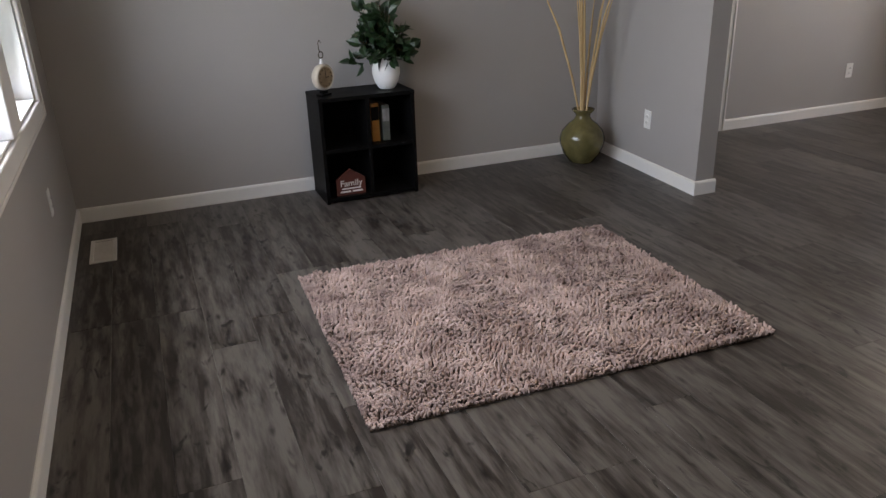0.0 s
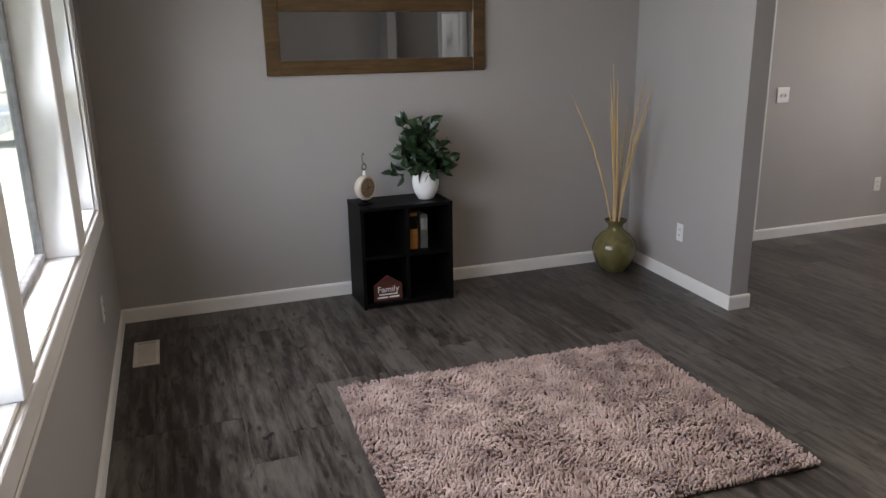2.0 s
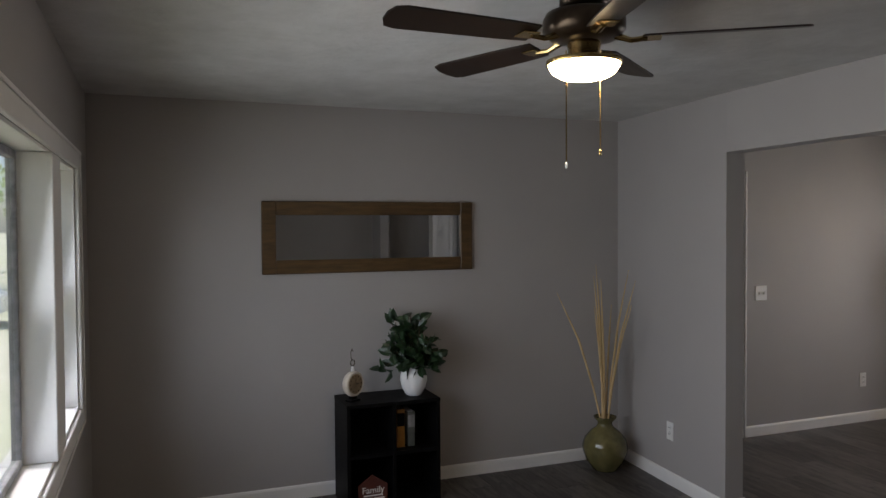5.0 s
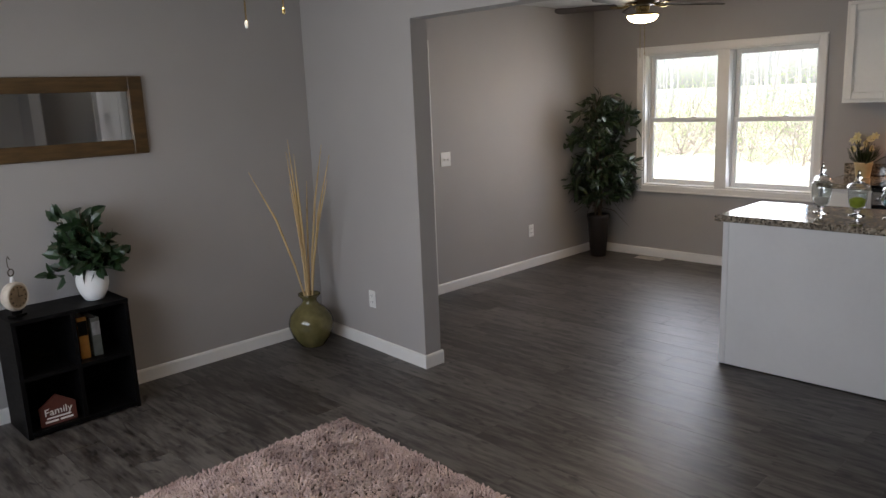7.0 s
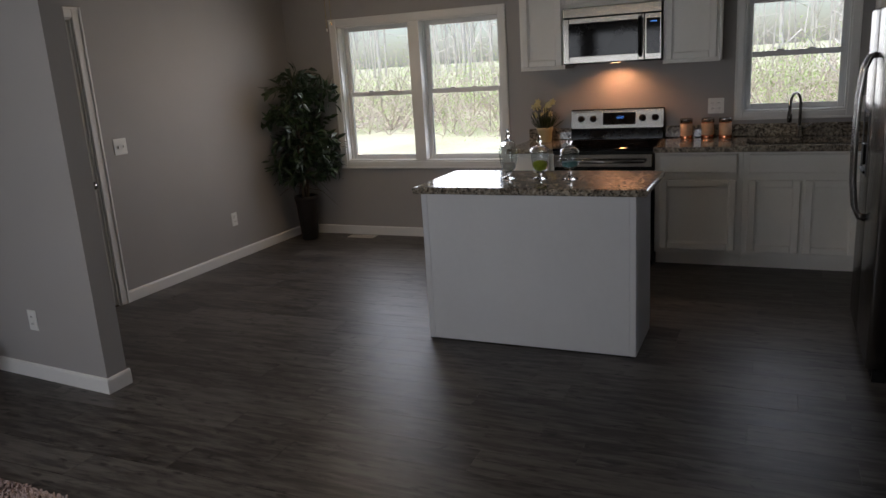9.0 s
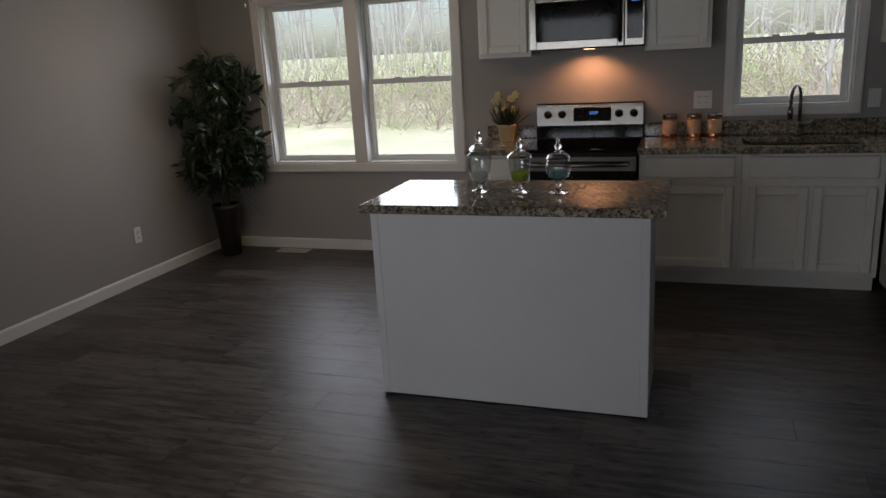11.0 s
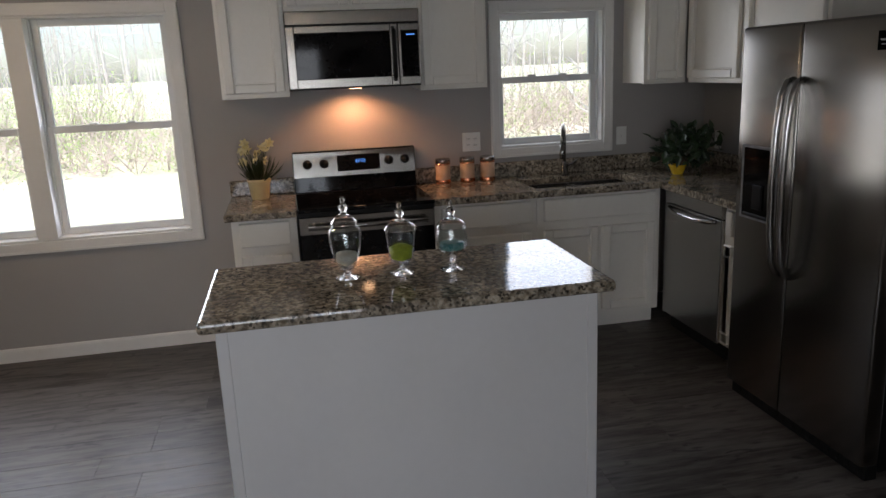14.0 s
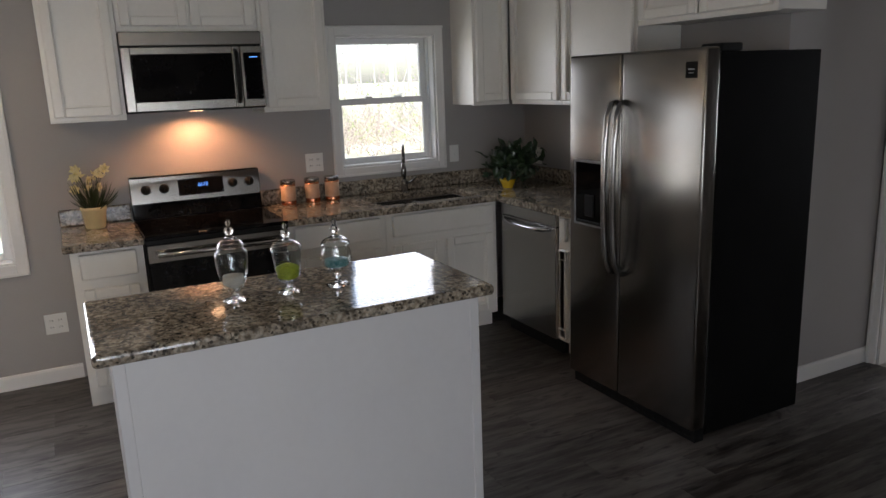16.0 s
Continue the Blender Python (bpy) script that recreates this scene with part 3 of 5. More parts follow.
door = thing("door_1", (0.392, NORTH, 0), "white exterior door with nickel knob and deadbolt, closed", "door", 0, kind="structure")
casing(door, 0.805, 2.035)
part("door_stop", boxes([(0.014, 0.056, 0, 0.03, 0.07, 2.02), (0.775, 0.056, 0, 0.791, 0.07, 2.02)], 0.001), TRIM, door)
lf = panel_leaf(door, 0.771, 2.0)
lf.location = (0.017, 0.012, 0.012)
door_knob(lf, 0.705, 0.895)
part("deadbolt", lathe([(0, 0), (0.03, 0), (0.03, 0.008), (0.022, 0.014), (0, 0.015)], 20, (0.705, 0, 1.035), pose(0, 0, 0, 90, 0, 0)), STEEL_H, lf, "nickel deadbolt", True)
part("threshold", box(0.014, -0.005, 0, 0.791, 0.14, 0.012, 0.003), BRONZE, door)

front = thing("door_2", (WEST, -3.02, 0), "white front door with a fan-shaped window near its top", "door", 90, kind="structure")
casing(front, 0.82, 2.03)
lf = panel_leaf(front, 0.788, 2.0, fan=True)
lf.location = (0.016, 0.06, 0.012)
centre = Vector((0.394, -0.004, 1.66))
fan_pts = arc(centre, 0.27, 0, 180, 16, (1, 0, 0), (0, 0, 1))
bm = bmesh.new()
hub = bm.verts.new(centre + Vector((0, 0.024, 0)))
ring = [bm.verts.new(p + Vector((0, 0.024, 0))) for p in fan_pts]
for a, b in zip(ring, ring[1:]):
    bm.faces.new((hub, a, b))
bmesh.ops.solidify(bm, geom=bm.faces[:], thickness=0.004)
pane = part("fanlight", bm, PANE, lf, "fan-shaped clear glass")
pane.visible_shadow = False
bm = bmesh.new()
inn = [bm.verts.new(p + Vector((0, 0.004, 0))) for p in fan_pts]
outr = [bm.verts.new((min(0.678, max(0.11, centre.x + 0.284 * k)), 0.0, z)) for k, z in
        [(1.0, 1.66), (1.0, 1.72), (1.0, 1.78), (1.0, 1.84), (1.0, 1.9), (1.0, 1.95), (0.6, 1.95), (0.3, 1.95), (0.0, 1.95), (-0.3, 1.95), (-0.6, 1.95), (-1.0, 1.95), (-1.0, 1.9), (-1.0, 1.84), (-1.0, 1.78), (-1.0, 1.72), (-1.0, 1.66)]]
for k in range(16):
    bm.faces.new((inn[k], inn[k + 1], outr[k + 1], outr[k]))
bmesh.ops.recalc_face_normals(bm, faces=bm.faces)
bmesh.ops.solidify(bm, geom=bm.faces[:], thickness=0.03)
part("spandrel", bm, TRIM, lf)
bm = tube([centre + Vector((0, -0.004, 0)) + (p - centre) for p in fan_pts], 0.012, 6)
for a in (45, 90, 135):
    add_tube(bm, [centre + Vector((0, -0.004, 0)), centre + Vector((0.27 * math.cos(radians(a)), -0.004, 0.27 * math.sin(radians(a))))], 0.008, 6)
add_tube(bm, [centre + Vector((-0.28, -0.004, 0)), centre + Vector((0.28, -0.004, 0))], 0.012, 6)
part("fanlight_bars", bm, TRIM, lf)
door_knob(lf, 0.07, 0.92)

inner = thing("door_3", (1.33, SOUTH, 0), "white doorway with a white panel door standing open", "door", 180, kind="structure")
casing(inner, 0.36, 2.03, 0.05)
lf = panel_leaf(inner, 0.325, 2.0, 0.035)
lf.matrix_basis = pose(0.02, 0.125, 0.012, 0, 0, 50)
door_knob(lf, 0.275, 0.92)


# ---- kitchen ----
def cabinet_door(parent, name, x0, z0, x1, z1, y=0.0, panel=True, label=""):
    """A painted door or drawer front with a stepped frame round a recessed panel."""
    w = 0.052
    if not panel:
        return part(name, box(x0, y - 0.03, z0, x1, y - 0.0005, z1, 0.007, 2), CABINET, parent, label)
    d = part(name, boxes([(x0, y - 0.026, z0, x0 + w, y - 0.0005, z1), (x1 - w, y - 0.026, z0, x1, y - 0.0005, z1),
                          (x0 + w, y - 0.026, z0, x1 - w, y - 0.0005, z0 + w), (x0 + w, y - 0.026, z1 - w, x1 - w, y - 0.0005, z1)], 0.006), CABINET, parent, label)
    part("door_panel", box(x0 + w, y - 0.005, z0 + w, x1 - w, y - 0.001, z1 - w, 0.0), CABINET, d)
    part("panel_moulding", boxes([(x0 + w, y - 0.013, z0 + w, x0 + w + 0.008, y - 0.0052, z1 - w), (x1 - w - 0.008, y - 0.013, z0 + w, x1 - w, y - 0.0052, z1 - w),
                                  (x0 + w + 0.008, y - 0.013, z0 + w, x1 - w - 0.008, y - 0.0052, z0 + w + 0.008), (x0 + w + 0.008, y - 0.013, z1 - w - 0.008, x1 - w - 0.008, y - 0.0052, z1 - w)], 0.0015), CABINET, d)
    return d


def base_cabinet(loc, rz, w, doors, label, depth=0.57, well=False):
    """A base unit with its front at local y = 0, a toe recess, one drawer front and its doors below."""
    c = thing("base_cabinet", loc, label, "cabinet", rz, "kitchen base cabinets")
    if well:
        part("body", boxes([(0, 0, 0.105, w, depth, 0.69), (0, 0, 0.6902, w, 0.018, CT - 0.042), (0, 0.0182, 0.6902, 0.018, depth, CT - 0.042), (w - 0.018, 0.0182, 0.6902, w, depth, CT - 0.042)], 0.0005), CABINET, c)
    else:
        part("body", boxes([(0, 0, 0.105, w, depth, CT - 0.042)], 0.001), CABINET, c)
    part("toe_kick", box(0, 0.075, 0, w, depth, 0.105, 0), CABINET, c)
    g = 0.038
    cabinet_door(c, "drawer_front", g, CT - 0.19, w - g, CT - 0.06, 0, False)
    dw_ = (w - 2 * g - (doors - 1) * 0.024) / doors
    for i in range(doors):
        a = g + i * (dw_ + 0.024)
        cabinet_door(c, "door", a, 0.135, a + dw_, CT - 0.242)
    return c


def wall_cabinet(loc, rz, w, h, doors, label, depth=0.31, g=0.02):
    c = thing("wall_cabinet", loc, label, "cabinet", rz, "kitchen wall cabinets")
    part("body", box(0, 0, 0, w, depth, h, 0.002), CABINET, c)
    part("light_rail", box(0, -0.004, -0.006, w, 0.02, 0.0, 0.001), CABINET, c)
    dw_ = (w - 2 * g - (doors - 1) * 0.016) / doors
    for i in range(doors):
        a = g + i * (dw_ + 0.016)
        cabinet_door(c, "door", a, 0.02, a + dw_, h - 0.025)
    return c


FX = 3.045
base_cabinet((FX, -1.255, 0), -90, 0.345, 1, "narrow white base cabinet with one drawer beside the range")
base_cabinet((FX, -2.36, 0), -90, 0.605, 1, "white base cabinet with one drawer and one door")
base_cabinet((FX, -2.967, 0), -90, 0.775, 2, "white sink base cabinet with two doors", well=True)
base_cabinet((2.385, -3.765, 0), 180, 0.13, 1, "narrow white filler cabinet between dishwasher and fridge", 0.6)
UZ, UH = 1.49, 0.745
UX = 3.332
wall_cabinet((UX, -1.26, UZ), -90, 0.366, UH, 1, "white wall cabinet with one door beside the microwave")
wall_cabinet((UX, -1.628, 1.945), -90, 0.738, UZ + UH - 1.945, 2, "short white wall cabinet above the microwave")
wall_cabinet((UX, -2.368, UZ), -90, 0.402, UH, 1, "white wall cabinet with one door beside the sink window")
wall_cabinet((UX, -3.765, UZ - 0.03), -90, 0.28, UH, 1, "white corner wall cabinet above the counter")
wall_cabinet((3.305, -4.05, UZ - 0.03), 180, 0.565, UH, 1, "white wall cabinet above the dishwasher", 0.309)
wall_cabinet((2.738, -4.05, UZ - 0.03), 180, 0.655, UH, 1, "white wall cabinet beside the fridge", 0.309)
wall_cabinet((2.081, -4.05, 1.87), 180, 0.86, UZ - 0.03 + UH - 1.87, 2, "short white wall cabinet above the fridge", 0.309)

# worktops, with the sink cut out of the long one
def slab(name, rows, label):
    if len(rows) == 1:
        return tagged(part(name, boxes(rows, 0.006), GRANITE), label, "countertop")
    c = thing(name, (0, 0, 0), label, "countertop")
    for r in rows:
        part("slab", boxes([r], 0.0), GRANITE, c)
    return c


CB, CF, CS = CT - 0.039, 2.99, -3.72
slab("countertop", [(CF, -1.604, CB, EAST - 0.002, -1.225, CT)], "speckled grey-brown granite countertop beside the range")
SX0, SX1, SY0, SY1 = 3.085, 3.465, -3.66, -2.975
slab("countertop", [(CF, SY1, CB, EAST - 0.002, -2.356, CT), (CF, SY0, CB, SX0, SY1 - 0.0003, CT), (SX1, SY0, CB, EAST - 0.002, SY1 - 0.0003, CT),
                    (CF, KITCHEN_SOUTH + 0.002, CB, EAST - 0.002, SY0 - 0.0003, CT), (2.2, KITCHEN_SOUTH + 0.002, CB, CF - 0.0003, CS, CT)],
     "speckled grey-brown granite countertop round the corner")
slab("backsplash", [(EAST - 0.022, -1.604, CT + 0.0005, EAST - 0.001, -1.225, CT + 0.096)], "low granite backsplash beside the range")
slab("backsplash", [(EAST - 0.022, KITCHEN_SOUTH + 0.024, CT + 0.0005, EAST - 0.001, -2.356, CT + 0.096)], "low granite backsplash behind the sink")
slab("backsplash", [(2.2, KITCHEN_SOUTH + 0.001, CT + 0.0005, EAST - 0.023, KITCHEN_SOUTH + 0.022, CT + 0.096)], "low granite backsplash along the side wall")

sink = thing("kitchen_sink", (SX0, SY0, CT - 0.214), "stainless steel double-bowl undermount sink", "sink")
mid_y = (SY1 - SY0) / 2
for y0, y1 in ((0.0, mid_y - 0.012), (mid_y + 0.012, SY1 - SY0)):
    x1 = SX1 - SX0
    part("bowl", boxes([(0, y0, 0.0, x1, y1, 0.006), (-0.004, y0, 0.006, 0.002, y1, 0.172), (x1 - 0.002, y0, 0.006, x1 + 0.004, y1, 0.172),
                        (0.002, y0 - 0.003, 0.006, x1 - 0.002, y0 + 0.003, 0.172), (0.002, y1 - 0.003, 0.006, x1 - 0.002, y1 + 0.003, 0.172)], 0.001), STEEL_LIT, sink)
    part("drain", lathe([(0, 0.006), (0.04, 0.006), (0.042, 0.009), (0.03, 0.0085), (0, 0.007)], 20, (x1 / 2, (y0 + y1) / 2, 0)), STEEL, sink, smooth=True)
part("divider", box(-0.004, mid_y - 0.012, 0.1, SX1 - SX0 + 0.004, mid_y + 0.012, 0.168, 0.006, 2), STEEL_LIT, sink)

fc = thing("faucet", (3.535, -3.325, CT), "brushed nickel gooseneck pull-down faucet", "faucet", -25)
part("base", lathe([(0, 0), (0.03, 0), (0.03, 0.006), (0.024, 0.012), (0.021, 0.07), (0.016, 0.085), (0, 0.088)], 20), STEEL, fc, smooth=True)
part("spout", tube([(0, 0, 0.08), (0, 0, 0.2), *arc((-0.085, 0, 0.24), 0.085, 0, 178, 14, (1, 0, 0), (0, 0, 1)), (-0.172, 0, 0.21)], 0.011, 12), STEEL, fc, smooth=True)
part("spray_head", lathe([(0, -0.09), (0.015, -0.09), (0.018, -0.05), (0.014, 0.0), (0, 0.002)], 16, (-0.172, 0, 0.212)), STEEL, fc, smooth=True)
part("lever", tube([(0, -0.018, 0.06), (0.005, -0.045, 0.07), (0.01, -0.085, 0.1)], [0.009, 0.007, 0.005], 10), STEEL, fc, smooth=True)


def kitchen_range(loc, rz):
    r = thing("range", loc, "stainless steel electric range with black glass cooktop", "range", rz)
    w = 0.745
    part("body", box(0, 0.03, 0.914 - CT, w, 0.62, 0.895, 0.003), BLACKPLASTIC, r)
    part("cooktop", box(-0.003, -0.005, 0.895, w + 0.003, 0.56, 0.916, 0.005, 2), BLACKGLASS, r, "black glass cooktop")
    od = part("oven_door", box(0.004, 0.0, 0.24, w - 0.004, 0.03, 0.868, 0.006, 2), BLACKGLASS, r, "black glass oven door")
    part("door_trim", box(0.004, -0.006, 0.775, w - 0.004, -0.0005, 0.868, 0.002), STEEL, od, "steel band")
    part("handle", tube([(0.05, -0.05, 0.82), (w - 0.05, -0.05, 0.82)], 0.013, 14), STEEL_H, od, "steel bar handle", True)
    for x in (0.06, w - 0.085):
        part("handle_post", box(x, -0.045, 0.811, x + 0.025, -0.0065, 0.829, 0.003), STEEL_H, od)
    dr = part("storage_drawer", box(0.004, 0.004, 0.06, w - 0.004, 0.03, 0.232, 0.005), STEEL, r)
    part("front_rail", box(0.0, 0.0, 0.872, w, 0.0295, 0.894, 0.002), BLACKPLASTIC, r)
    bm = box(0, 0.565, 0.917, w, 0.635, 1.16, 0.004)
    for v in bm.verts:
        if v.co.y < 0.6 and v.co.z > 1.0:
            v.co.y += 0.03
    bp = part("backguard", bm, BLACKGLASS, r)
    bm = box(0.0, 0.5575, 1.005, w, 0.569, 1.155, 0.003)
    for v in bm.verts:
        v.co.y += 0.03 * (v.co.z - 0.917) / 0.243
    fp = part("control_panel", bm, STEEL, bp, "stainless control panel")
    turn = pose(0, 0, 0, 83, 0, 0)
    for x in (0.085, 0.185, w - 0.165, w - 0.065):
        part("knob", lathe([(0, 0.0), (0.028, 0), (0.027, 0.008), (0.02, 0.012), (0.018, 0.03), (0, 0.032)], 20, (x, 0.572, 1.085), turn), BLACKPLASTIC, fp, "black knob", True)
        part("knob_grip", box(x - 0.005, 0.532, 1.067, x + 0.005, 0.546, 1.107, 0.003), BLACKPLASTIC, fp)
    bm = box(0.265, 0.553, 1.035, 0.525, 0.5635, 1.13, 0.002)
    for v in bm.verts:
        v.co.y += 0.03 * (v.co.z - 0.917) / 0.243
    dp = part("display", bm, BLACKGLASS, fp, "black display")
    rows = []
    for x in (0.378, 0.392, 0.410, 0.424):
        rows += [(x, 0.5715, 1.083, x + 0.009, 0.5725, 1.0845), (x, 0.5725, 1.092, x + 0.009, 0.5735, 1.0935), (x, 0.5735, 1.100, x + 0.009, 0.5745, 1.1015),
                 (x, 0.5715, 1.0845, x + 0.002, 0.573, 1.092), (x + 0.007, 0.5725, 1.0935, x + 0.009, 0.574, 1.100)]
    part("digits", boxes(rows, 0), BLUE_DIGIT, dp, "blue lit clock digits")
    for x, y, rad in ((0.19, 0.14, 0.1), (0.56, 0.14, 0.085), (0.19, 0.41, 0.075), (0.56, 0.41, 0.1)):
        part("burner_ring", lathe([(rad - 0.003, 0.9163), (rad - 0.003, 0.9168), (rad, 0.9168), (rad, 0.9163), (rad - 0.003, 0.9163)], 36, (x, y, 0)), BURNER, r)
    return r


kitchen_range((2.975, -1.608, CT - 0.914), -90)


def microwave(loc, rz):
    m = thing("microwave", loc, "stainless over-the-range microwave with a black window", "microwave", rz)
    w, h, d = 0.738, 0.42, 0.352
    part("body", box(0, 0.02, 0, w, d, h, 0.003), BLACKPLASTIC, m)
    part("vent_band", box(0, -0.004, h - 0.072, w, 0.0195, h, 0.004, 2), STEEL, m, "stainless vent band")
    part("vent_gap", box(0.004, 0.004, h - 0.078, w - 0.004, 0.0195, h - 0.0725, 0), BLACKPLASTIC, m)
    part("top_grille", boxes([(0.02 + i * 0.03, 0.03, h, 0.042 + i * 0.03, 0.08, h + 0.002) for i in range(23)], 0), BLACKPLASTIC, m)
    dx = 0.612
    d1 = part("door", boxes([(0, -0.006, 0.008, 0.045, 0.0195, h - 0.08), (0.57, -0.006, 0.008, dx, 0.0195, h - 0.08),
                             (0.045, -0.006, 0.008, 0.57, 0.0195, 0.058), (0.045, -0.006, h - 0.118, 0.57, 0.0195, h - 0.08)], 0.003), STEEL, m, "stainless door frame")
    part("window", box(0.045, -0.004, 0.058, 0.57, 0.019, h - 0.118, 0.002), BLACKGLASS, d1, "black glass window")
    part("handle", tube([(0.588, -0.012, 0.04), (0.588, -0.038, 0.06), (0.588, -0.042, 0.16), (0.588, -0.042, 0.21), (0.588, -0.036, 0.3), (0.588, -0.012, 0.318)], 0.013, 12), BLACKPLASTIC, d1, "black handle with steel ends", True)
    p = part("control_panel", box(dx + 0.005, -0.006, 0.008, w, 0.0195, h - 0.08, 0.003), STEEL, m)
    k = part("keypad", box(dx + 0.018, -0.0085, 0.05, w - 0.01, -0.0062, h - 0.115, 0.001), BLACKGLASS, p)
    part("digits", boxes([(dx + 0.05 + i * 0.012, -0.0095, h - 0.142, dx + 0.058 + i * 0.012, -0.0087, h - 0.136) for i in range(4)], 0), BLUE_DIGIT, k, "dim blue display bars")
    part("task_light", lathe([(0, -0.004), (0.035, -0.004), (0.038, 0.0), (0, 0.0)], 20, (0.375, 0.15, -0.0005)), LAMPDISC, m, "lit warm cooktop lamp")
    return m


microwave((3.272, -1.629, 1.515), -90)
task = new("cooktop_lamp", bpy.data.lights.new("cooktop_lamp", "SPOT"))
task.data.energy, task.data.color, task.data.shadow_soft_size, task.data.spot_size, task.data.spot_blend = 7.0, (1.0, 0.46, 0.2), 0.03, radians(150), 0.6
task.matrix_world = look((3.45, -1.998, 1.503), (3.55, -1.998, 0.9))


def fridge(loc, rz):
    f = thing("refrigerator", loc, "stainless side-by-side refrigerator with an ice dispenser", "refrigerator", rz)
    w, h, d = 0.89, 1.72, 0.69
    part("cabinet_body", box(0.004, 0.085, 0.03, w - 0.004, d, h - 0.02, 0.004), FRIDGE_SIDE, f, "dark grey side panels")
    split = 0.388
    doors = []
    for name, a, b in (("freezer_door", 0.0, split - 0.003), ("fresh_food_door", split + 0.003, w)):
        doors.append(part(name, box(a, 0.0, 0.065, b, 0.08, h, 0.012, 3), STEEL, f, "brushed stainless door", True))
    for dr, x in ((doors[0], split - 0.032), (doors[1], split + 0.032)):
        part("handle", tube([(x, 0.0, 1.50), (x, -0.03, 1.49), (x, -0.052, 1.44), (x, -0.066, 1.3), (x, -0.072, 1.1), (x, -0.066, 0.88), (x, -0.052, 0.75), (x, -0.03, 0.70), (x, 0.0, 0.69)], 0.0145, 12), STEEL_H, dr, "curved steel handle", True)
    a0, a1, z0, z1 = 0.045, 0.295, 0.885, 1.215
    dp = part("dispenser", boxes([(a0, -0.006, z0, a0 + 0.012, 0.002, z1), (a1 - 0.012, -0.006, z0, a1, 0.002, z1), (a0 + 0.012, -0.006, z0, a1 - 0.012, 0.002, z0 + 0.012), (a0 + 0.012, -0.006, z1 - 0.012, a1 - 0.012, 0.002, z1)], 0.002), GASKET, doors[0], "ice and water dispenser")
    part("recess", box(a0 + 0.012, -0.0025, z0 + 0.012, a1 - 0.012, 0.002, z1 - 0.012, 0), BLACKGLASS, dp)
    part("dispenser_lever", box(a0 + 0.09, -0.012, z0 + 0.05, a1 - 0.09, -0.003, z0 + 0.16, 0.004), BLACKPLASTIC, dp)
    part("drip_tray", box(a0 + 0.03, -0.014, z0 + 0.012, a1 - 0.03, -0.003, z0 + 0.028, 0.003), BLACKPLASTIC, dp)
    part("badge", box(0.78, -0.002, 1.60, 0.845, 0.002, 1.665, 0.001), BLACKGLASS, doors[1], "small black badge")
    part("badge_mark", boxes([(0.795, -0.003, 1.632, 0.83, -0.0022, 1.638), (0.80, -0.003, 1.618, 0.825, -0.0022, 1.622)], 0), GASKET, doors[1])
    part("hinge_cover", box(w - 0.12, 0.088, h - 0.0195, w - 0.008, 0.21, h + 0.014, 0.008, 2), BLACKPLASTIC, f)
    part("toe_grille", boxes([(0.01, 0.03, 0.0, w - 0.01, 0.085, 0.06)] + [(0.05 + i * 0.055, 0.026, 0.02, 0.085 + i * 0.055, 0.0298, 0.05) for i in range(15)], 0.002), BLACKPLASTIC, f)
    return f


fridge((2.065, -3.60, 0), 180)


def dishwasher(loc, rz):
    d = thing("dishwasher", loc, "stainless steel dishwasher with a bar handle", "dishwasher", rz)
    w = 0.60
    part("body", box(0.004, 0.03, 0.1, w - 0.004, 0.6, 0.868, 0), BLACKPLASTIC, d)
    dr = part("door", box(0.003, 0.0, 0.115, w - 0.003, 0.0295, 0.79, 0.006, 2), STEEL_LIT, d, "brushed stainless door")
    part("control_strip", box(0.003, 0.0, 0.795, w - 0.003, 0.0295, 0.868, 0.005, 2), STEEL_LIT, d)
    part("handle", tube([(0.06, 0.0, 0.775), (0.09, -0.028, 0.77), (0.2, -0.045, 0.762), (0.4, -0.045, 0.762), (w - 0.09, -0.028, 0.77), (w - 0.06, 0.0, 0.775)], 0.012, 10), STEEL_H, dr, "curved steel handle", True)
    part("toe_panel", box(0.004, 0.06, 0.914 - CT, w - 0.004, 0.09, 0.1, 0.002), BLACKPLASTIC, d)
    return d


dishwasher((2.987, -3.745, CT - 0.914), 180)

# island
isl = thing("kitchen_island", (1.185, -2.535, 0), "white kitchen island with a plain panelled back", "island")
IW, ID = 1.20, 0.57
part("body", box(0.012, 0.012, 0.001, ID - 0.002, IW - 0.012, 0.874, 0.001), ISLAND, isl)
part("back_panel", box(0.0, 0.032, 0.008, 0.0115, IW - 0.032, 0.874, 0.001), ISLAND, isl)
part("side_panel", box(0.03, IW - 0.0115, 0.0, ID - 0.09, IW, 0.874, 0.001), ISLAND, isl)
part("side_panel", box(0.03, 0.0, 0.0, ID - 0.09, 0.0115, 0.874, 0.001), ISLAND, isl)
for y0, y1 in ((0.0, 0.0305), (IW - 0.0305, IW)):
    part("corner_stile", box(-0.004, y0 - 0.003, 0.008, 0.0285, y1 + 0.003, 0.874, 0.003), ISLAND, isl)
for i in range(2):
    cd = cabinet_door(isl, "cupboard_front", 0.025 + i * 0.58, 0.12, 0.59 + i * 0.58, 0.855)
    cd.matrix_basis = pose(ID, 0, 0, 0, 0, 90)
# Black strip standing in for the shaded gap under the panel.
part("gap_shade_strip", boxes([(0.002, 0.004, 0.0005, 0.0115, IW - 0.004, 0.0078)], 0), BLACKPLASTIC, isl)
itop = box(1.16, -2.595, 0.8745, 1.81, -1.283, 0.914, 0.014, 3)
tagged(part("island_countertop", itop, GRANITE, None, smooth=False), "polished speckled granite slab on the island", "countertop")


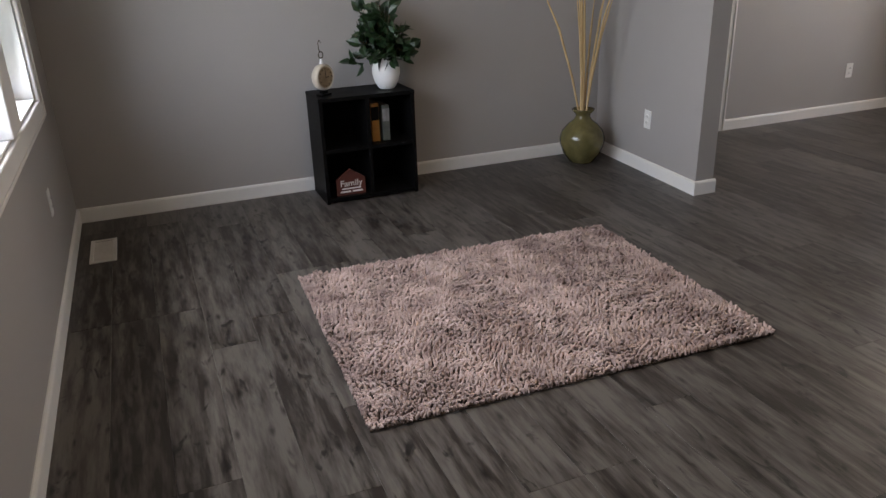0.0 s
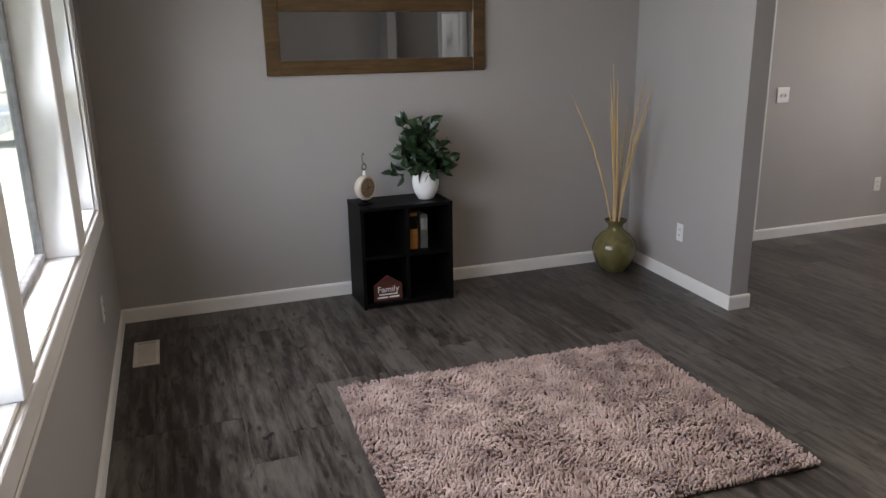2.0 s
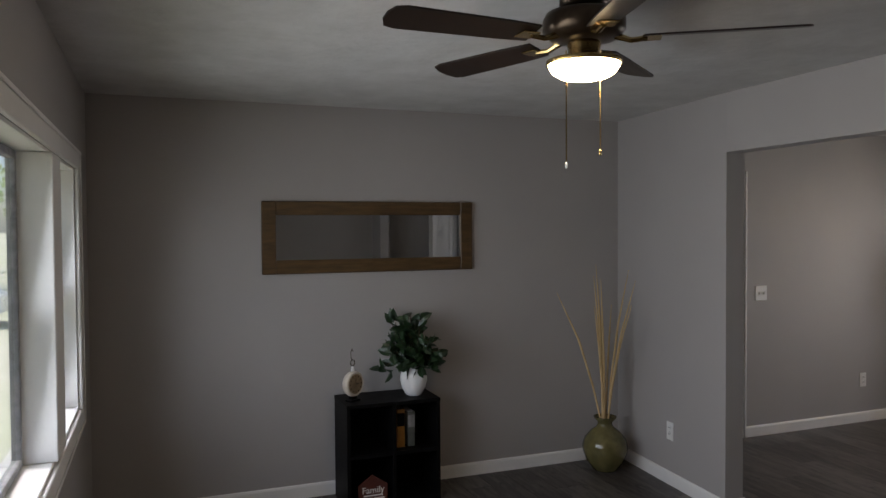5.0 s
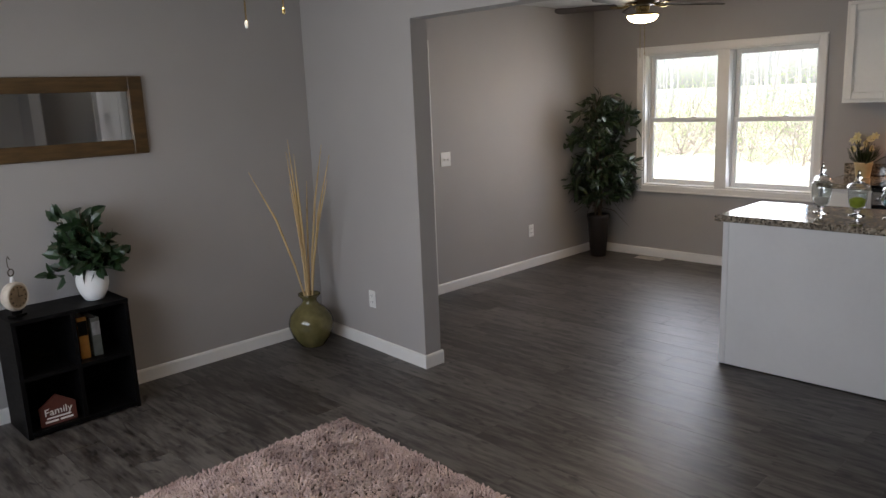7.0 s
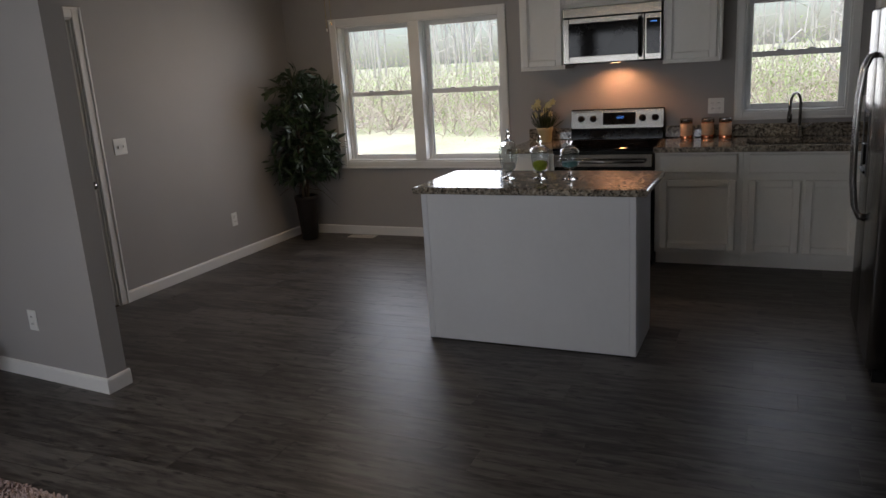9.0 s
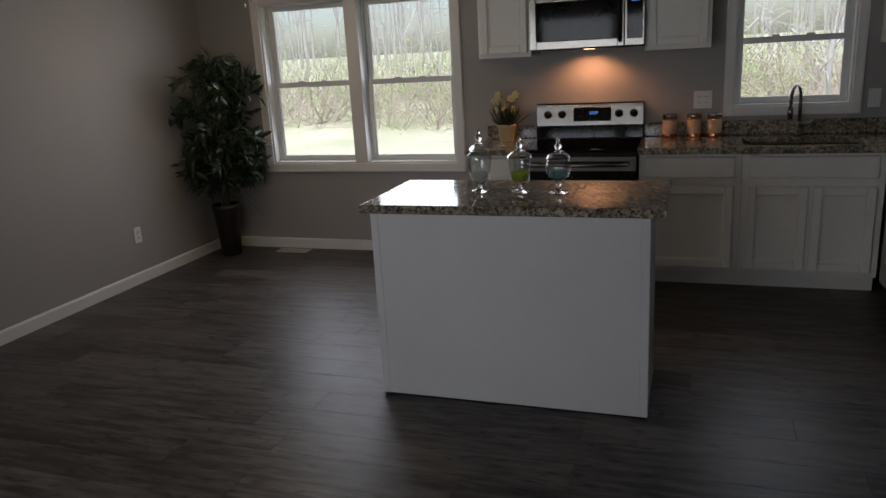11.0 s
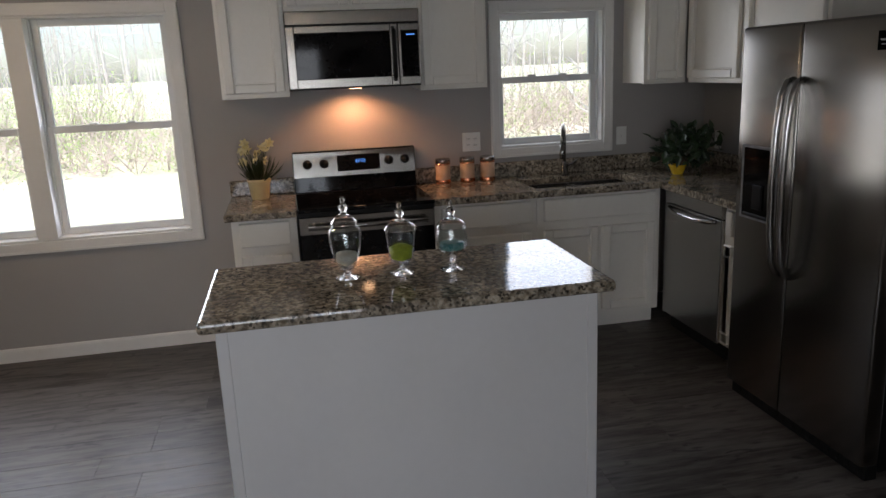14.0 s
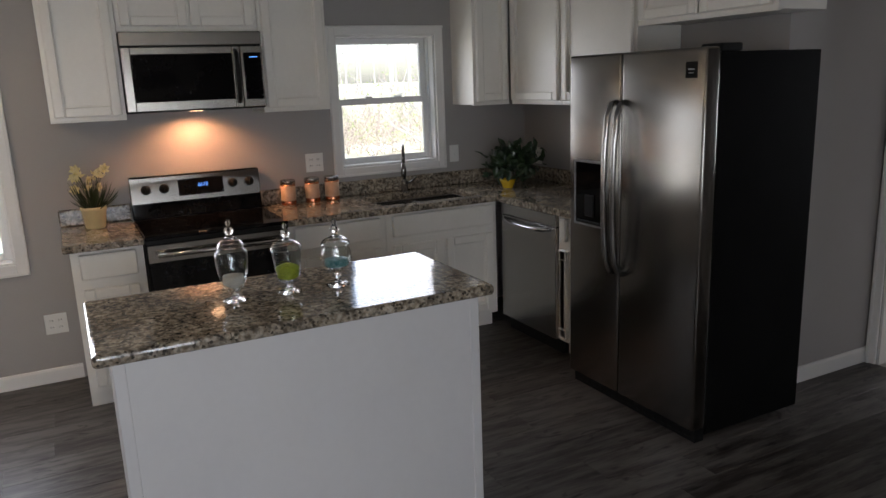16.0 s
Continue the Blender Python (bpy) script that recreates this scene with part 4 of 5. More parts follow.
# jars on the island
def apothecary_jar(loc, outer, fill, fill_h, mat, lid_z, lid_r, label, mound=0.0):
    j = thing("apothecary_jar", loc, label, "jar", group="jars on the island")
    outer = [(r * 1.12, z) for r, z in outer]
    lid_r *= 1.12
    inner = [(max(0.0, r - 0.0028), z) for r, z in outer if z >= fill[0]]
    stem = [p for p in outer if p[1] < fill[0]]
    part("foot", lathe([(0, 0), *stem, (0, fill[0] - 0.001)], 28), SOLIDGLASS, j, "solid glass foot", True)
    prof = [(0, fill[0]), *[p for p in outer if p[1] >= fill[0]], *reversed(inner), (0, fill[0] + 0.0025)]
    part("jar_body", lathe(prof, 32), GLASS, j, "clear glass bowl", True)
    fi = [(r - 0.004, z) for r, z in outer if fill[0] + 0.003 < z < fill_h]
    top_r = fi[-1][0]
    part("filling", lathe([(0, fill[0] + 0.004), *fi, (top_r * 0.96, fill_h), (top_r * 0.5, fill_h + mound * 0.7), (0, fill_h + mound)], 28), mat, j, "decorative filling", True)
    dome = [(lid_r, lid_z + 0.0005), (lid_r, lid_z + 0.004), (lid_r * 0.97, lid_z + 0.010), (lid_r * 0.8, lid_z + 0.020), (lid_r * 0.5, lid_z + 0.030)]
    under = [(r - 0.0028, z - 0.0015) for r, z in reversed(dome[1:])]
    part("lid", lathe([(0, lid_z + 0.030), *[p for p in reversed([(lid_r - 0.003, lid_z + 0.0005), *reversed(under)])], *dome, (0.012, lid_z + 0.036), (0.008, lid_z + 0.043), (0.015, lid_z + 0.051),
                       (0.017, lid_z + 0.059), (0.010, lid_z + 0.069), (0.006, lid_z + 0.075), (0.009, lid_z + 0.083), (0.006, lid_z + 0.093), (0, lid_z + 0.097)], 28), SOLIDGLASS, j, "domed glass lid with a finial", True)
    return j


foot = [(0.038, 0), (0.038, 0.003), (0.012, 0.010), (0.008, 0.02), (0.012, 0.028)]
apothecary_jar((1.505, -1.755, 0.9145), [*foot, (0.022, 0.034), (0.036, 0.06), (0.045, 0.10), (0.049, 0.14), (0.050, 0.165), (0.046, 0.175), (0.038, 0.182), (0.036, 0.188)], (0.034, 0), 0.088, SAND, 0.1885, 0.04, "footed glass apothecary jar part filled with pale sand")
apothecary_jar((1.50, -1.945, 0.9145), [*foot, (0.024, 0.036), (0.036, 0.055), (0.041, 0.085), (0.044, 0.12), (0.046, 0.15), (0.046, 0.155)], (0.036, 0), 0.092, LIME, 0.1555, 0.05, "footed glass apothecary jar part filled with lime green beads", 0.014)
apothecary_jar((1.485, -2.122, 0.9145), [(0.038, 0), (0.038, 0.003), (0.011, 0.010), (0.008, 0.03), (0.012, 0.04), (0.009, 0.05), (0.022, 0.058), (0.042, 0.075), (0.051, 0.10), (0.049, 0.125), (0.043, 0.145), (0.043, 0.15)], (0.058, 0), 0.098, TEAL, 0.1505, 0.047, "round footed glass apothecary jar part filled with teal pebbles")

# canisters beside the range
for x, y in ((3.545, -2.525), (3.55, -2.683), (3.54, -2.812)):
    c = thing("canister", (x, y, CT), "copper and cream canister with a metal lid", "canister", group="canisters on the counter")
    part("body", lathe([(0, 0), (0.046, 0), (0.047, 0.004), (0.047, 0.026), (0.0465, 0.027), (0, 0.027)], 28), COPPER, c, "copper base band", True)
    part("label_band", lathe([(0.0462, 0.0272), (0.0462, 0.118), (0, 0.118), (0, 0.0272), (0.0462, 0.0272)], 28), CREAMLABEL, c, "cream printed band", True)
    part("collar", lathe([(0.0468, 0.1182), (0.0468, 0.128), (0, 0.128), (0, 0.1182), (0.0468, 0.1182)], 28), COPPER, c, smooth=True)
    part("lid", lathe([(0, 0.1282), (0.0475, 0.1282), (0.0475, 0.15), (0.044, 0.156), (0, 0.157)], 28), STEEL_H, c, "brushed metal lid", True)


def flower_pot():
    p = thing("flower_pot", (3.47, -1.405, CT), "cream pot of pale yellow daffodils on the counter", "plant")
    part("pot", lathe([(0, 0), (0.048, 0), (0.052, 0.01), (0.064, 0.1), (0.068, 0.102), (0.068, 0.12), (0.06, 0.12), (0.056, 0.1), (0, 0.098)], 28), POT_CREAM, p, "tapered cream ceramic pot", True)
    rng = random.Random(5)
    leaves, blooms, stems = [], [], bmesh.new()
    for i in range(52):
        a, up = rng.uniform(0, 6.283), rng.uniform(0.25, 1.6)
        d = Vector((math.cos(a), math.sin(a), up)).normalized()
        s = d.cross(Vector((0, 0, 1))).normalized()
        leaves.append((Vector((0.02 * math.cos(a), 0.02 * math.sin(a), 0.1)), d, s, rng.uniform(0.11, 0.2), 0.013))
    for i in range(13):
        a, r = rng.uniform(0, 6.283), rng.uniform(0.02, 0.085)
        top = Vector((r * math.cos(a), r * math.sin(a), rng.uniform(0.22, 0.33)))
        add_tube(stems, [(0, 0, 0.1), top * 0.5 + Vector((0, 0, 0.07)), top], 0.0022, 5)
        f = (rand_dir(rng) + Vector((-0.8, 0, 0.5))).normalized()
        u = f.orthogonal().normalized()
        v = f.cross(u)
        for k in range(6):
            q = 1.047 * k
            d = (math.cos(q) * u + math.sin(q) * v + 0.25 * f).normalized()
            blooms.append((top, d, d.cross(f).normalized(), 0.034, 0.022))
        for k in range(5):
            q = 1.257 * k
            d = (0.45 * math.cos(q) * u + 0.45 * math.sin(q) * v + f).normalized()
            blooms.append((top, d, d.cross(u).normalized(), 0.024, 0.014))
    part("stem", stems, LEAF_TREE, p)
    leaf_mesh("foliage", leaves, LEAF_TREE, p, "narrow green leaves")
    leaf_mesh("blossoms", blooms, PETAL, p, "pale yellow flowers")


flower_pot()


def yellow_pot_plant():
    p = thing("potted_plant", (3.24, -3.99, CT), "small yellow bowl with dark green foliage in the counter corner", "plant")
    part("pot", lathe([(0, 0), (0.03, 0), (0.034, 0.006), (0.052, 0.05), (0.056, 0.06), (0.05, 0.06), (0.046, 0.045), (0, 0.04)], 24, (-0.02, 0.04, 0)), YELLOW, p, "yellow ceramic bowl", True)
    rng = random.Random(8)
    leaves = []
    for i in range(330):
        o = Vector((rng.gauss(0.05, 0.085), rng.gauss(-0.05, 0.08), abs(rng.gauss(0.08, 0.055)) + 0.068))
        o.y = max(o.y, -0.3)
        o.x = min(o.x, 0.3)
        d = rand_dir(rng, 0.5)
        leaves.append((o, d, d.orthogonal().normalized(), rng.uniform(0.05, 0.09), rng.uniform(0.028, 0.045)))
    leaf_mesh("foliage", leaves, LEAF_DARK, p, "dense dark leaves")
    bm = bmesh.new()
    for i in range(14):
        add_tube(bm, [(-0.02, 0.04, 0.035), (rng.gauss(0.01, 0.03), rng.gauss(0, 0.03), 0.08), (rng.gauss(0.05, 0.06), rng.gauss(-0.05, 0.05), rng.uniform(0.12, 0.2))], 0.003, 5)
    part("stem", bm, BARK, p)


yellow_pot_plant()


# ---- dining area ----
def silk_tree():
    t = thing("silk_tree", (3.36, 0.97, 0), "tall artificial ficus tree in a slim dark pot", "plant")
    part("pot", lathe([(0, 0), (0.075, 0), (0.08, 0.01), (0.105, 0.36), (0.115, 0.40), (0.115, 0.43), (0.1, 0.43), (0.098, 0.38), (0, 0.375)], 24), POT_BROWN, t, "slim dark brown pot", True)
    rng = random.Random(3)
    bm = bmesh.new()
    leaves = []
    trunks = []
    for k in range(3):
        a = 2.1 * k
        pts = [Vector((0.03 * math.cos(a), 0.03 * math.sin(a), 0.37))]
        for i in range(1, 9):
            q = a + i * 0.7
            pts.append(Vector((0.028 * math.cos(q), 0.028 * math.sin(q), 0.37 + i * 0.13)))
        add_tube(bm, pts, [0.014 - 0.001 * i for i in range(9)], 7)
        trunks.append(pts)
    part("trunk", bm, BARK, t, "twisted thin brown stems")
    bm = bmesh.new()
    for i in range(84):
        base = rng.choice(trunks)[rng.randint(1, 8)]
        a = rng.uniform(0, 6.283)
        hgt = base.z
        reach = rng.uniform(0.16, 0.44) * (1.15 - 0.5 * abs(hgt - 1.05) / 0.7)
        tip = base + Vector((reach * math.cos(a), reach * math.sin(a), rng.uniform(-0.2, 0.2)))
        tip.x, tip.y = min(tip.x, 0.22), min(tip.y, 0.18)
        midp = (base + tip) / 2 + Vector((0, 0, 0.06))
        add_tube(bm, [base, midp, tip], [0.004, 0.003, 0.0015], 5)
        for j in range(20):
            f = rng.uniform(0.3, 1.08)
            p = base.lerp(midp, min(1, f * 2)) if f < 0.5 else midp.lerp(tip, (f - 0.5) * 2)
            p = p + Vector((rng.gauss(0, 0.025), rng.gauss(0, 0.025), rng.gauss(0, 0.02)))
            d = (Vector((math.cos(a), math.sin(a), 0)) * 0.7 + rand_dir(rng, -0.55)).normalized()
            if p.x + d.x * 0.12 > 0.25 or p.y + d.y * 0.12 > 0.21 or math.hypot(p.x, p.y) > 0.37 or p.z < 0.6:
                continue
            s = d.cross(rand_dir(rng)).normalized()
            leaves.append((p, d, s, rng.uniform(0.08, 0.135), rng.uniform(0.026, 0.042)))
    part("branch", bm, BARK, t)
    leaf_mesh("crown", leaves, LEAF_TREE, t, "dense dark green leaves")


silk_tree()


def ceiling_fan(loc, rz, label, blade_mat=BLADE):
    f = thing("ceiling_fan", loc, label, "ceiling fan", rz, "ceiling fans")
    part("canopy", lathe([(0, 0), (0.075, 0), (0.08, -0.012), (0.08, -0.04), (0.05, -0.06), (0, -0.062)], 28), BRONZE, f, smooth=True)
    part("motor_housing", lathe([(0, -0.055), (0.06, -0.055), (0.125, -0.07), (0.135, -0.09), (0.135, -0.125), (0.11, -0.15), (0.06, -0.16), (0, -0.16)], 32), BRONZE, f, smooth=True)
    part("switch_housing", lathe([(0, -0.158), (0.05, -0.158), (0.055, -0.17), (0.05, -0.205), (0.062, -0.213), (0, -0.214)], 28), BRASS, f, "brass collar", True)
    for i in range(5):
        a = pose(0, 0, 0, 0, 0, 72 * i)
        bm = tube([(0.10, 0, -0.145), (0.15, 0, -0.162), (0.2, 0.0, -0.158)], [0.012, 0.009, 0.009], 8)
        add_box(bm, 0.185, -0.035, -0.160, 0.245, 0.035, -0.154, 0.002)
        bm.transform(a)
        arm = part("blade_iron", bm, BRASS, f, "brass blade bracket")
        bm = bmesh.new()
        outline = [(0.19, -0.05), (0.3, -0.058), (0.64, -0.066), (0.675, -0.055), (0.69, -0.02), (0.69, 0.02), (0.675, 0.055), (0.64, 0.066), (0.3, 0.058), (0.19, 0.05)]
        lo = [bm.verts.new((x, y, -0.1525 + 0.21 * y)) for x, y in outline]
        hi = [bm.verts.new((x, y, -0.1465 + 0.21 * y)) for x, y in outline]
        bm.faces.new(lo[::-1])
        bm.faces.new(hi)
        for k in range(len(lo)):
            bm.faces.new((lo[k], lo[(k + 1) % len(lo)], hi[(k + 1) % len(lo)], hi[k]))
        bm.transform(a)
        part("blade", bm, blade_mat, f, "dark wood blade")
    part("light_fitter", lathe([(0, -0.212), (0.1, -0.216), (0.124, -0.222), (0.124, -0.236), (0.117, -0.236), (0.117, -0.226), (0, -0.224)], 32), BRASS, f, "brass bowl rim", True)
    part("light_bowl", lathe([(0.116, -0.232), (0.115, -0.242), (0.103, -0.26), (0.078, -0.275), (0.042, -0.283), (0, -0.285)], 32), BOWL, f, "lit frosted glass bowl", True)
    for k, (x, y, ln) in enumerate(((-0.085, 0.03, 0.355), (0.075, -0.03, 0.305))):
        ch = part("pull_chain", tube([(x, y, -0.2), (x, y, -0.2 - ln)], 0.0022, 6), BRASS, f, "thin brass pull chain")
        part("chain_fob", lathe([(0, -0.022), (0.004, -0.02), (0.005, -0.01), (0.002, 0), (0, 0)], 12, (x, y, -0.2 - ln)), BRASS if k else PLATE, ch, smooth=True)
    return f


ceiling_fan((-1.735, -1.27, CEIL), 39, "dark wood ceiling fan with a lit frosted bowl")
ceiling_fan((2.35, -0.10, CEIL), 40, "dark wood ceiling fan with a lit bowl in the dining area")


def wall_plate(loc, rz, kind, label):
    """A cover plate; its back lies on the wall, local -y points into the room."""
    w = 0.117 if kind in ("double_switch", "double_outlet") else 0.072
    p = thing("light_switch" if "switch" in kind else "wall_outlet", loc, label, "switch" if "switch" in kind else "outlet", rz)
    part("cover_plate", box(-w / 2, -0.006, -0.059, w / 2, 0.0, 0.059, 0.003, 2), PLATE, p)
    for x in ((-0.023, 0.023) if w > 0.1 else (0,)):
        if "switch" in kind:
            part("toggle", box(x - 0.005, -0.016, -0.012, x + 0.005, -0.006, 0.008, 0.002), PLATE, p)
        else:
            for z in (-0.02, 0.02):
                o = part("receptacle", lathe([(0, 0), (0.017, 0), (0.016, 0.003), (0, 0.003)], 16, (x, -0.006, z), pose(0, 0, 0, 90, 0, 0)), PLATE, p)
                part("slots", boxes([(x - 0.008, -0.0096, z - 0.004, x - 0.005, -0.0088, z + 0.006), (x + 0.005, -0.0096, z - 0.004, x + 0.008, -0.0088, z + 0.006)], 0), BLACKPLASTIC, o)
    return p


wall_plate((1.432, NORTH, 1.143), 0, "double_switch", "white double light switch beside the door")
wall_plate((2.557, NORTH, 0.359), 0, "outlet", "white outlet low on the dining wall")
wall_plate((0.0385, 0.54, 0.35), -94.15, "outlet", "white outlet on the partition wall")
wall_plate((WEST, 0.22, 0.42), 90, "outlet", "white outlet below the living room window")
wall_plate((EAST, -1.13, 0.347), -90, "double_outlet", "white outlet beside the base cabinet")
wall_plate((EAST, -2.734, 1.14), -90, "double_outlet", "white double outlet above the counter")
wall_plate((EAST, -3.76, 1.12), -90, "switch", "white switch beside the sink window")
wall_plate((3.44, KITCHEN_SOUTH, 1.07), 180, "outlet", "white outlet above the corner counter")


def floor_vent(loc, w, d, label):
    v = thing("floor_vent", loc, label, "floor vent", group="floor vents")
    part("frame", boxes([(0, 0, 0, w, 0.02, 0.006), (0, d - 0.02, 0, w, d, 0.006), (0, 0.02, 0, 0.02, d - 0.02, 0.006), (w - 0.02, 0.02, 0, w, d - 0.02, 0.006)], 0.002), VENTMETAL, v)
    part("well", box(0.02, 0.02, 0.0005, w - 0.02, d - 0.02, 0.0015, 0), BLACKPLASTIC, v)
    n = int((d - 0.04) / 0.014)
    for i in range(n):
        part("slat", box(0.02, 0.024 + i * 0.014, 0.0016, w - 0.02, 0.031 + i * 0.014, 0.0045, 0), VENTMETAL, v)


floor_vent((-3.342, 0.485, 0), 0.13, 0.345, "almond metal floor register below the window")
floor_vent((3.46, 0.335, 0), 0.115, 0.28, "almond metal floor register below the dining window")

# ---- living room ----
mir = thing("wall_mirror", (-2.463, NORTH - 0.03, 1.40), "wide wall mirror in a rustic brown wood frame", "mirror")
mw_, mh, fw = 1.382, 0.446, 0.085
part("frame", boxes([(0, 0, 0, fw, 0.0295, mh), (mw_ - fw, 0, 0, mw_, 0.0295, mh), (fw, 0, 0, mw_ - fw, 0.0295, fw), (fw, 0, mh - fw, mw_ - fw, 0.0295, mh)], 0.005), FRAMEWOOD, mir, "brown rustic wood frame")
part("mirror_glass", box(fw, 0.018, fw, mw_ - fw, 0.028, mh - fw, 0), MIRROR, mir, "silvered mirror glass")

cube = thing("cube_shelf", (-2.03, 0.842, 0), "black four-cube shelf holding a few books and a sign", "shelf")
cw, cd_, chh, th = 0.585, 0.325, 0.635, 0.022
part("side", box(0, 0, 0, th, cd_, chh - th, 0.001), BLACKWOOD, cube)
part("side", box(cw - th, 0, 0, cw, cd_, chh - th, 0.001), BLACKWOOD, cube)
part("top", box(-0.002, -0.002, chh - th, cw + 0.002, cd_, chh, 0.002), BLACKWOOD, cube)
part("bottom", box(th, 0, 0.012, cw - th, cd_, 0.012 + th, 0.001), BLACKWOOD, cube)
part("back", box(th, cd_ - 0.006, 0.03, cw - th, cd_, chh - th, 0), BLACKWOOD, cube)
part("divider", box(cw / 2 - th / 2, 0.004, 0.034, cw / 2 + th / 2, cd_ - 0.006, chh - th, 0.001), BLACKWOOD, cube)
part("shelf_board", box(th, 0.004, 0.31, cw / 2 - th / 2, cd_ - 0.006, 0.31 + th, 0.001), BLACKWOOD, cube)
part("shelf_board", box(cw / 2 + th / 2, 0.004, 0.31, cw - th, cd_ - 0.006, 0.31 + th, 0.001), BLACKWOOD, cube)


def book(x, z, w, h, d, mat, label):
    b = thing("book", (x - 0.025, 0.918, z), label, "book", group="books on the shelf")
    part("cover", boxes([(0, 0, 0, 0.003, d, h), (w - 0.003, 0, 0, w, d, h), (0.003, 0, 0, w - 0.003, 0.003, h)], 0.0005), mat, b)
    part("pages", box(0.0032, 0.0032, 0.003, w - 0.0032, d - 0.004, h - 0.004, 0), SAND, b)
    part("spine_band", boxes([(0.001, -0.001, h * 0.55, w - 0.001, -0.0001, h * 0.9)], 0), BLACKWOOD if mat is BOOK_AMBER else GASKET, b)


book(-1.675, 0.3325, 0.05, 0.235, 0.16, BOOK_AMBER, "amber cloth-bound book standing on the shelf")
book(-1.605, 0.3325, 0.045, 0.215, 0.16, BOOK_GREY, "grey-green cloth-bound book standing on the shelf")
book(-1.71, 0.3325, 0.03, 0.22, 0.16, BLACKWOOD, "black book standing on the shelf")

sg = thing("wooden_sign", (-1.955, 0.878, 0.034), "small house-shaped red-brown sign lettered Family", "sign")
bm = bmesh.new()
out = [(0, 0), (0.18, 0), (0.18, 0.10), (0.09, 0.16), (0, 0.10)]
f0 = [bm.verts.new((x, 0, z)) for x, z in out]
f1 = [bm.verts.new((x, 0.02, z)) for x, z in out]
bm.faces.new(f0)
bm.faces.new(f1[::-1])
for i in range(5):
    bm.faces.new((f0[i], f1[i], f1[(i + 1) % 5], f0[(i + 1) % 5]))
bmesh.ops.recalc_face_normals(bm, faces=bm.faces)
part("board", bm, SIGN_RED, sg)
txt = bpy.data.curves.new("lettering", "FONT")
txt.body, txt.size, txt.extrude, txt.align_x = "Family", 0.055, 0.001, "CENTER"
txt.materials.append(SIGN_WHITE)
to = new("lettering", txt)
to.parent = sg
to.matrix_basis = pose(0.09, -0.001, 0.055, 90, 0, 0)
part("text_bars", boxes([(0.03, -0.0015, 0.036, 0.15, -0.0002, 0.044), (0.02, -0.0015, 0.016, 0.085, -0.0002, 0.026), (0.095, -0.0015, 0.016, 0.16, -0.0002, 0.026)], 0), SIGN_WHITE, sg, "small white lettering")

vp = thing("vase_plant", (-1.568, 0.985, 0.635), "white ceramic vase filled with dark green leafy stems", "plant")
part("vase", lathe([(0, 0), (0.042, 0), (0.05, 0.006), (0.072, 0.045), (0.084, 0.09), (0.083, 0.125), (0.068, 0.165), (0.054, 0.185), (0.057, 0.197), (0.05, 0.197), (0.048, 0.183), (0.06, 0.16), (0.07, 0.1), (0, 0.06)], 36), WHITE_CERAMIC, vp, "round white ceramic vase", True)
rng = random.Random(11)
leaves, bm = [], bmesh.new()
for i in range(46):
    a, sp = rng.uniform(0, 6.283), rng.uniform(0.02, 0.23)
    if sp > 0.13 and math.sin(a) > 0.55:
        sp = 0.12
    tip = Vector((sp * math.cos(a), sp * math.sin(a), rng.uniform(0.26, 0.56) - sp * 0.6))
    add_tube(bm, [(0, 0, 0.12), (tip.x * 0.35, tip.y * 0.35, 0.22 + tip.z * 0.12), tip], 0.0022, 5)
    for j in range(8):
        f = rng.uniform(0.25, 1.0)
        p = Vector((0, 0, 0.18)).lerp(tip, f) + rand_dir(rng) * 0.015
        d = (Vector((math.cos(a), math.sin(a), 0.35)) * 0.6 + rand_dir(rng, 0.25)).normalized()
        if p.y + d.y * 0.1 > 0.19:
            continue
        leaves.append((p, d, d.cross(rand_dir(rng)).normalized(), rng.uniform(0.075, 0.105), rng.uniform(0.044, 0.06)))
part("stem", bm, BARK, vp)
leaf_mesh("foliage", leaves, LEAF_DARK, vp, "glossy dark leaves")

ck = thing("desk_clock", (-1.965, 0.955, 0.635), "antique cream round clock with a hanging ring on a dark stand", "clock", 32)
face_turn = pose(0, 0, 0, 90, 0, 0)
part("stand", boxes([(-0.04, -0.028, 0, 0.04, 0.028, 0.012), (-0.022, -0.015, 0.012, 0.022, 0.015, 0.035)], 0.004), BLACKWOOD, ck, "dark wooden stand")
part("case", lathe([(0, -0.026), (0.055, -0.026), (0.070, -0.02), (0.076, 0.0), (0.074, 0.02), (0.064, 0.03), (0.06, 0.024), (0, 0.022)], 36, (0, 0, 0.107), face_turn), CLOCKRIM, ck, "worn cream metal case", True)
part("dial", lathe([(0, 0.0235), (0.059, 0.0245), (0.059, 0.0225), (0, 0.0222)], 36, (0, 0, 0.107), face_turn), CLOCKFACE, ck, "aged tan dial")
part("clock_marks", boxes([(0.048 * math.sin(k * 0.5236) - 0.003, -0.0262, 0.107 + 0.048 * math.cos(k * 0.5236) - 0.003, 0.048 * math.sin(k * 0.5236) + 0.003, -0.0247, 0.107 + 0.048 * math.cos(k * 0.5236) + 0.003) for k in range(12)], 0), BLACKWOOD, ck)
part("clock_needles", boxes([(-0.0015, -0.0268, 0.105, 0.0015, -0.0263, 0.145), (0, -0.0274, 0.1055, 0.028, -0.0269, 0.1085)], 0), BLACKWOOD, ck)
part("finial", lathe([(0, 0), (0.012, 0), (0.010, 0.01), (0.007, 0.02), (0.009, 0.026), (0, 0.03)], 16, (0, 0, 0.182)), WHITE_CERAMIC, ck, smooth=True)
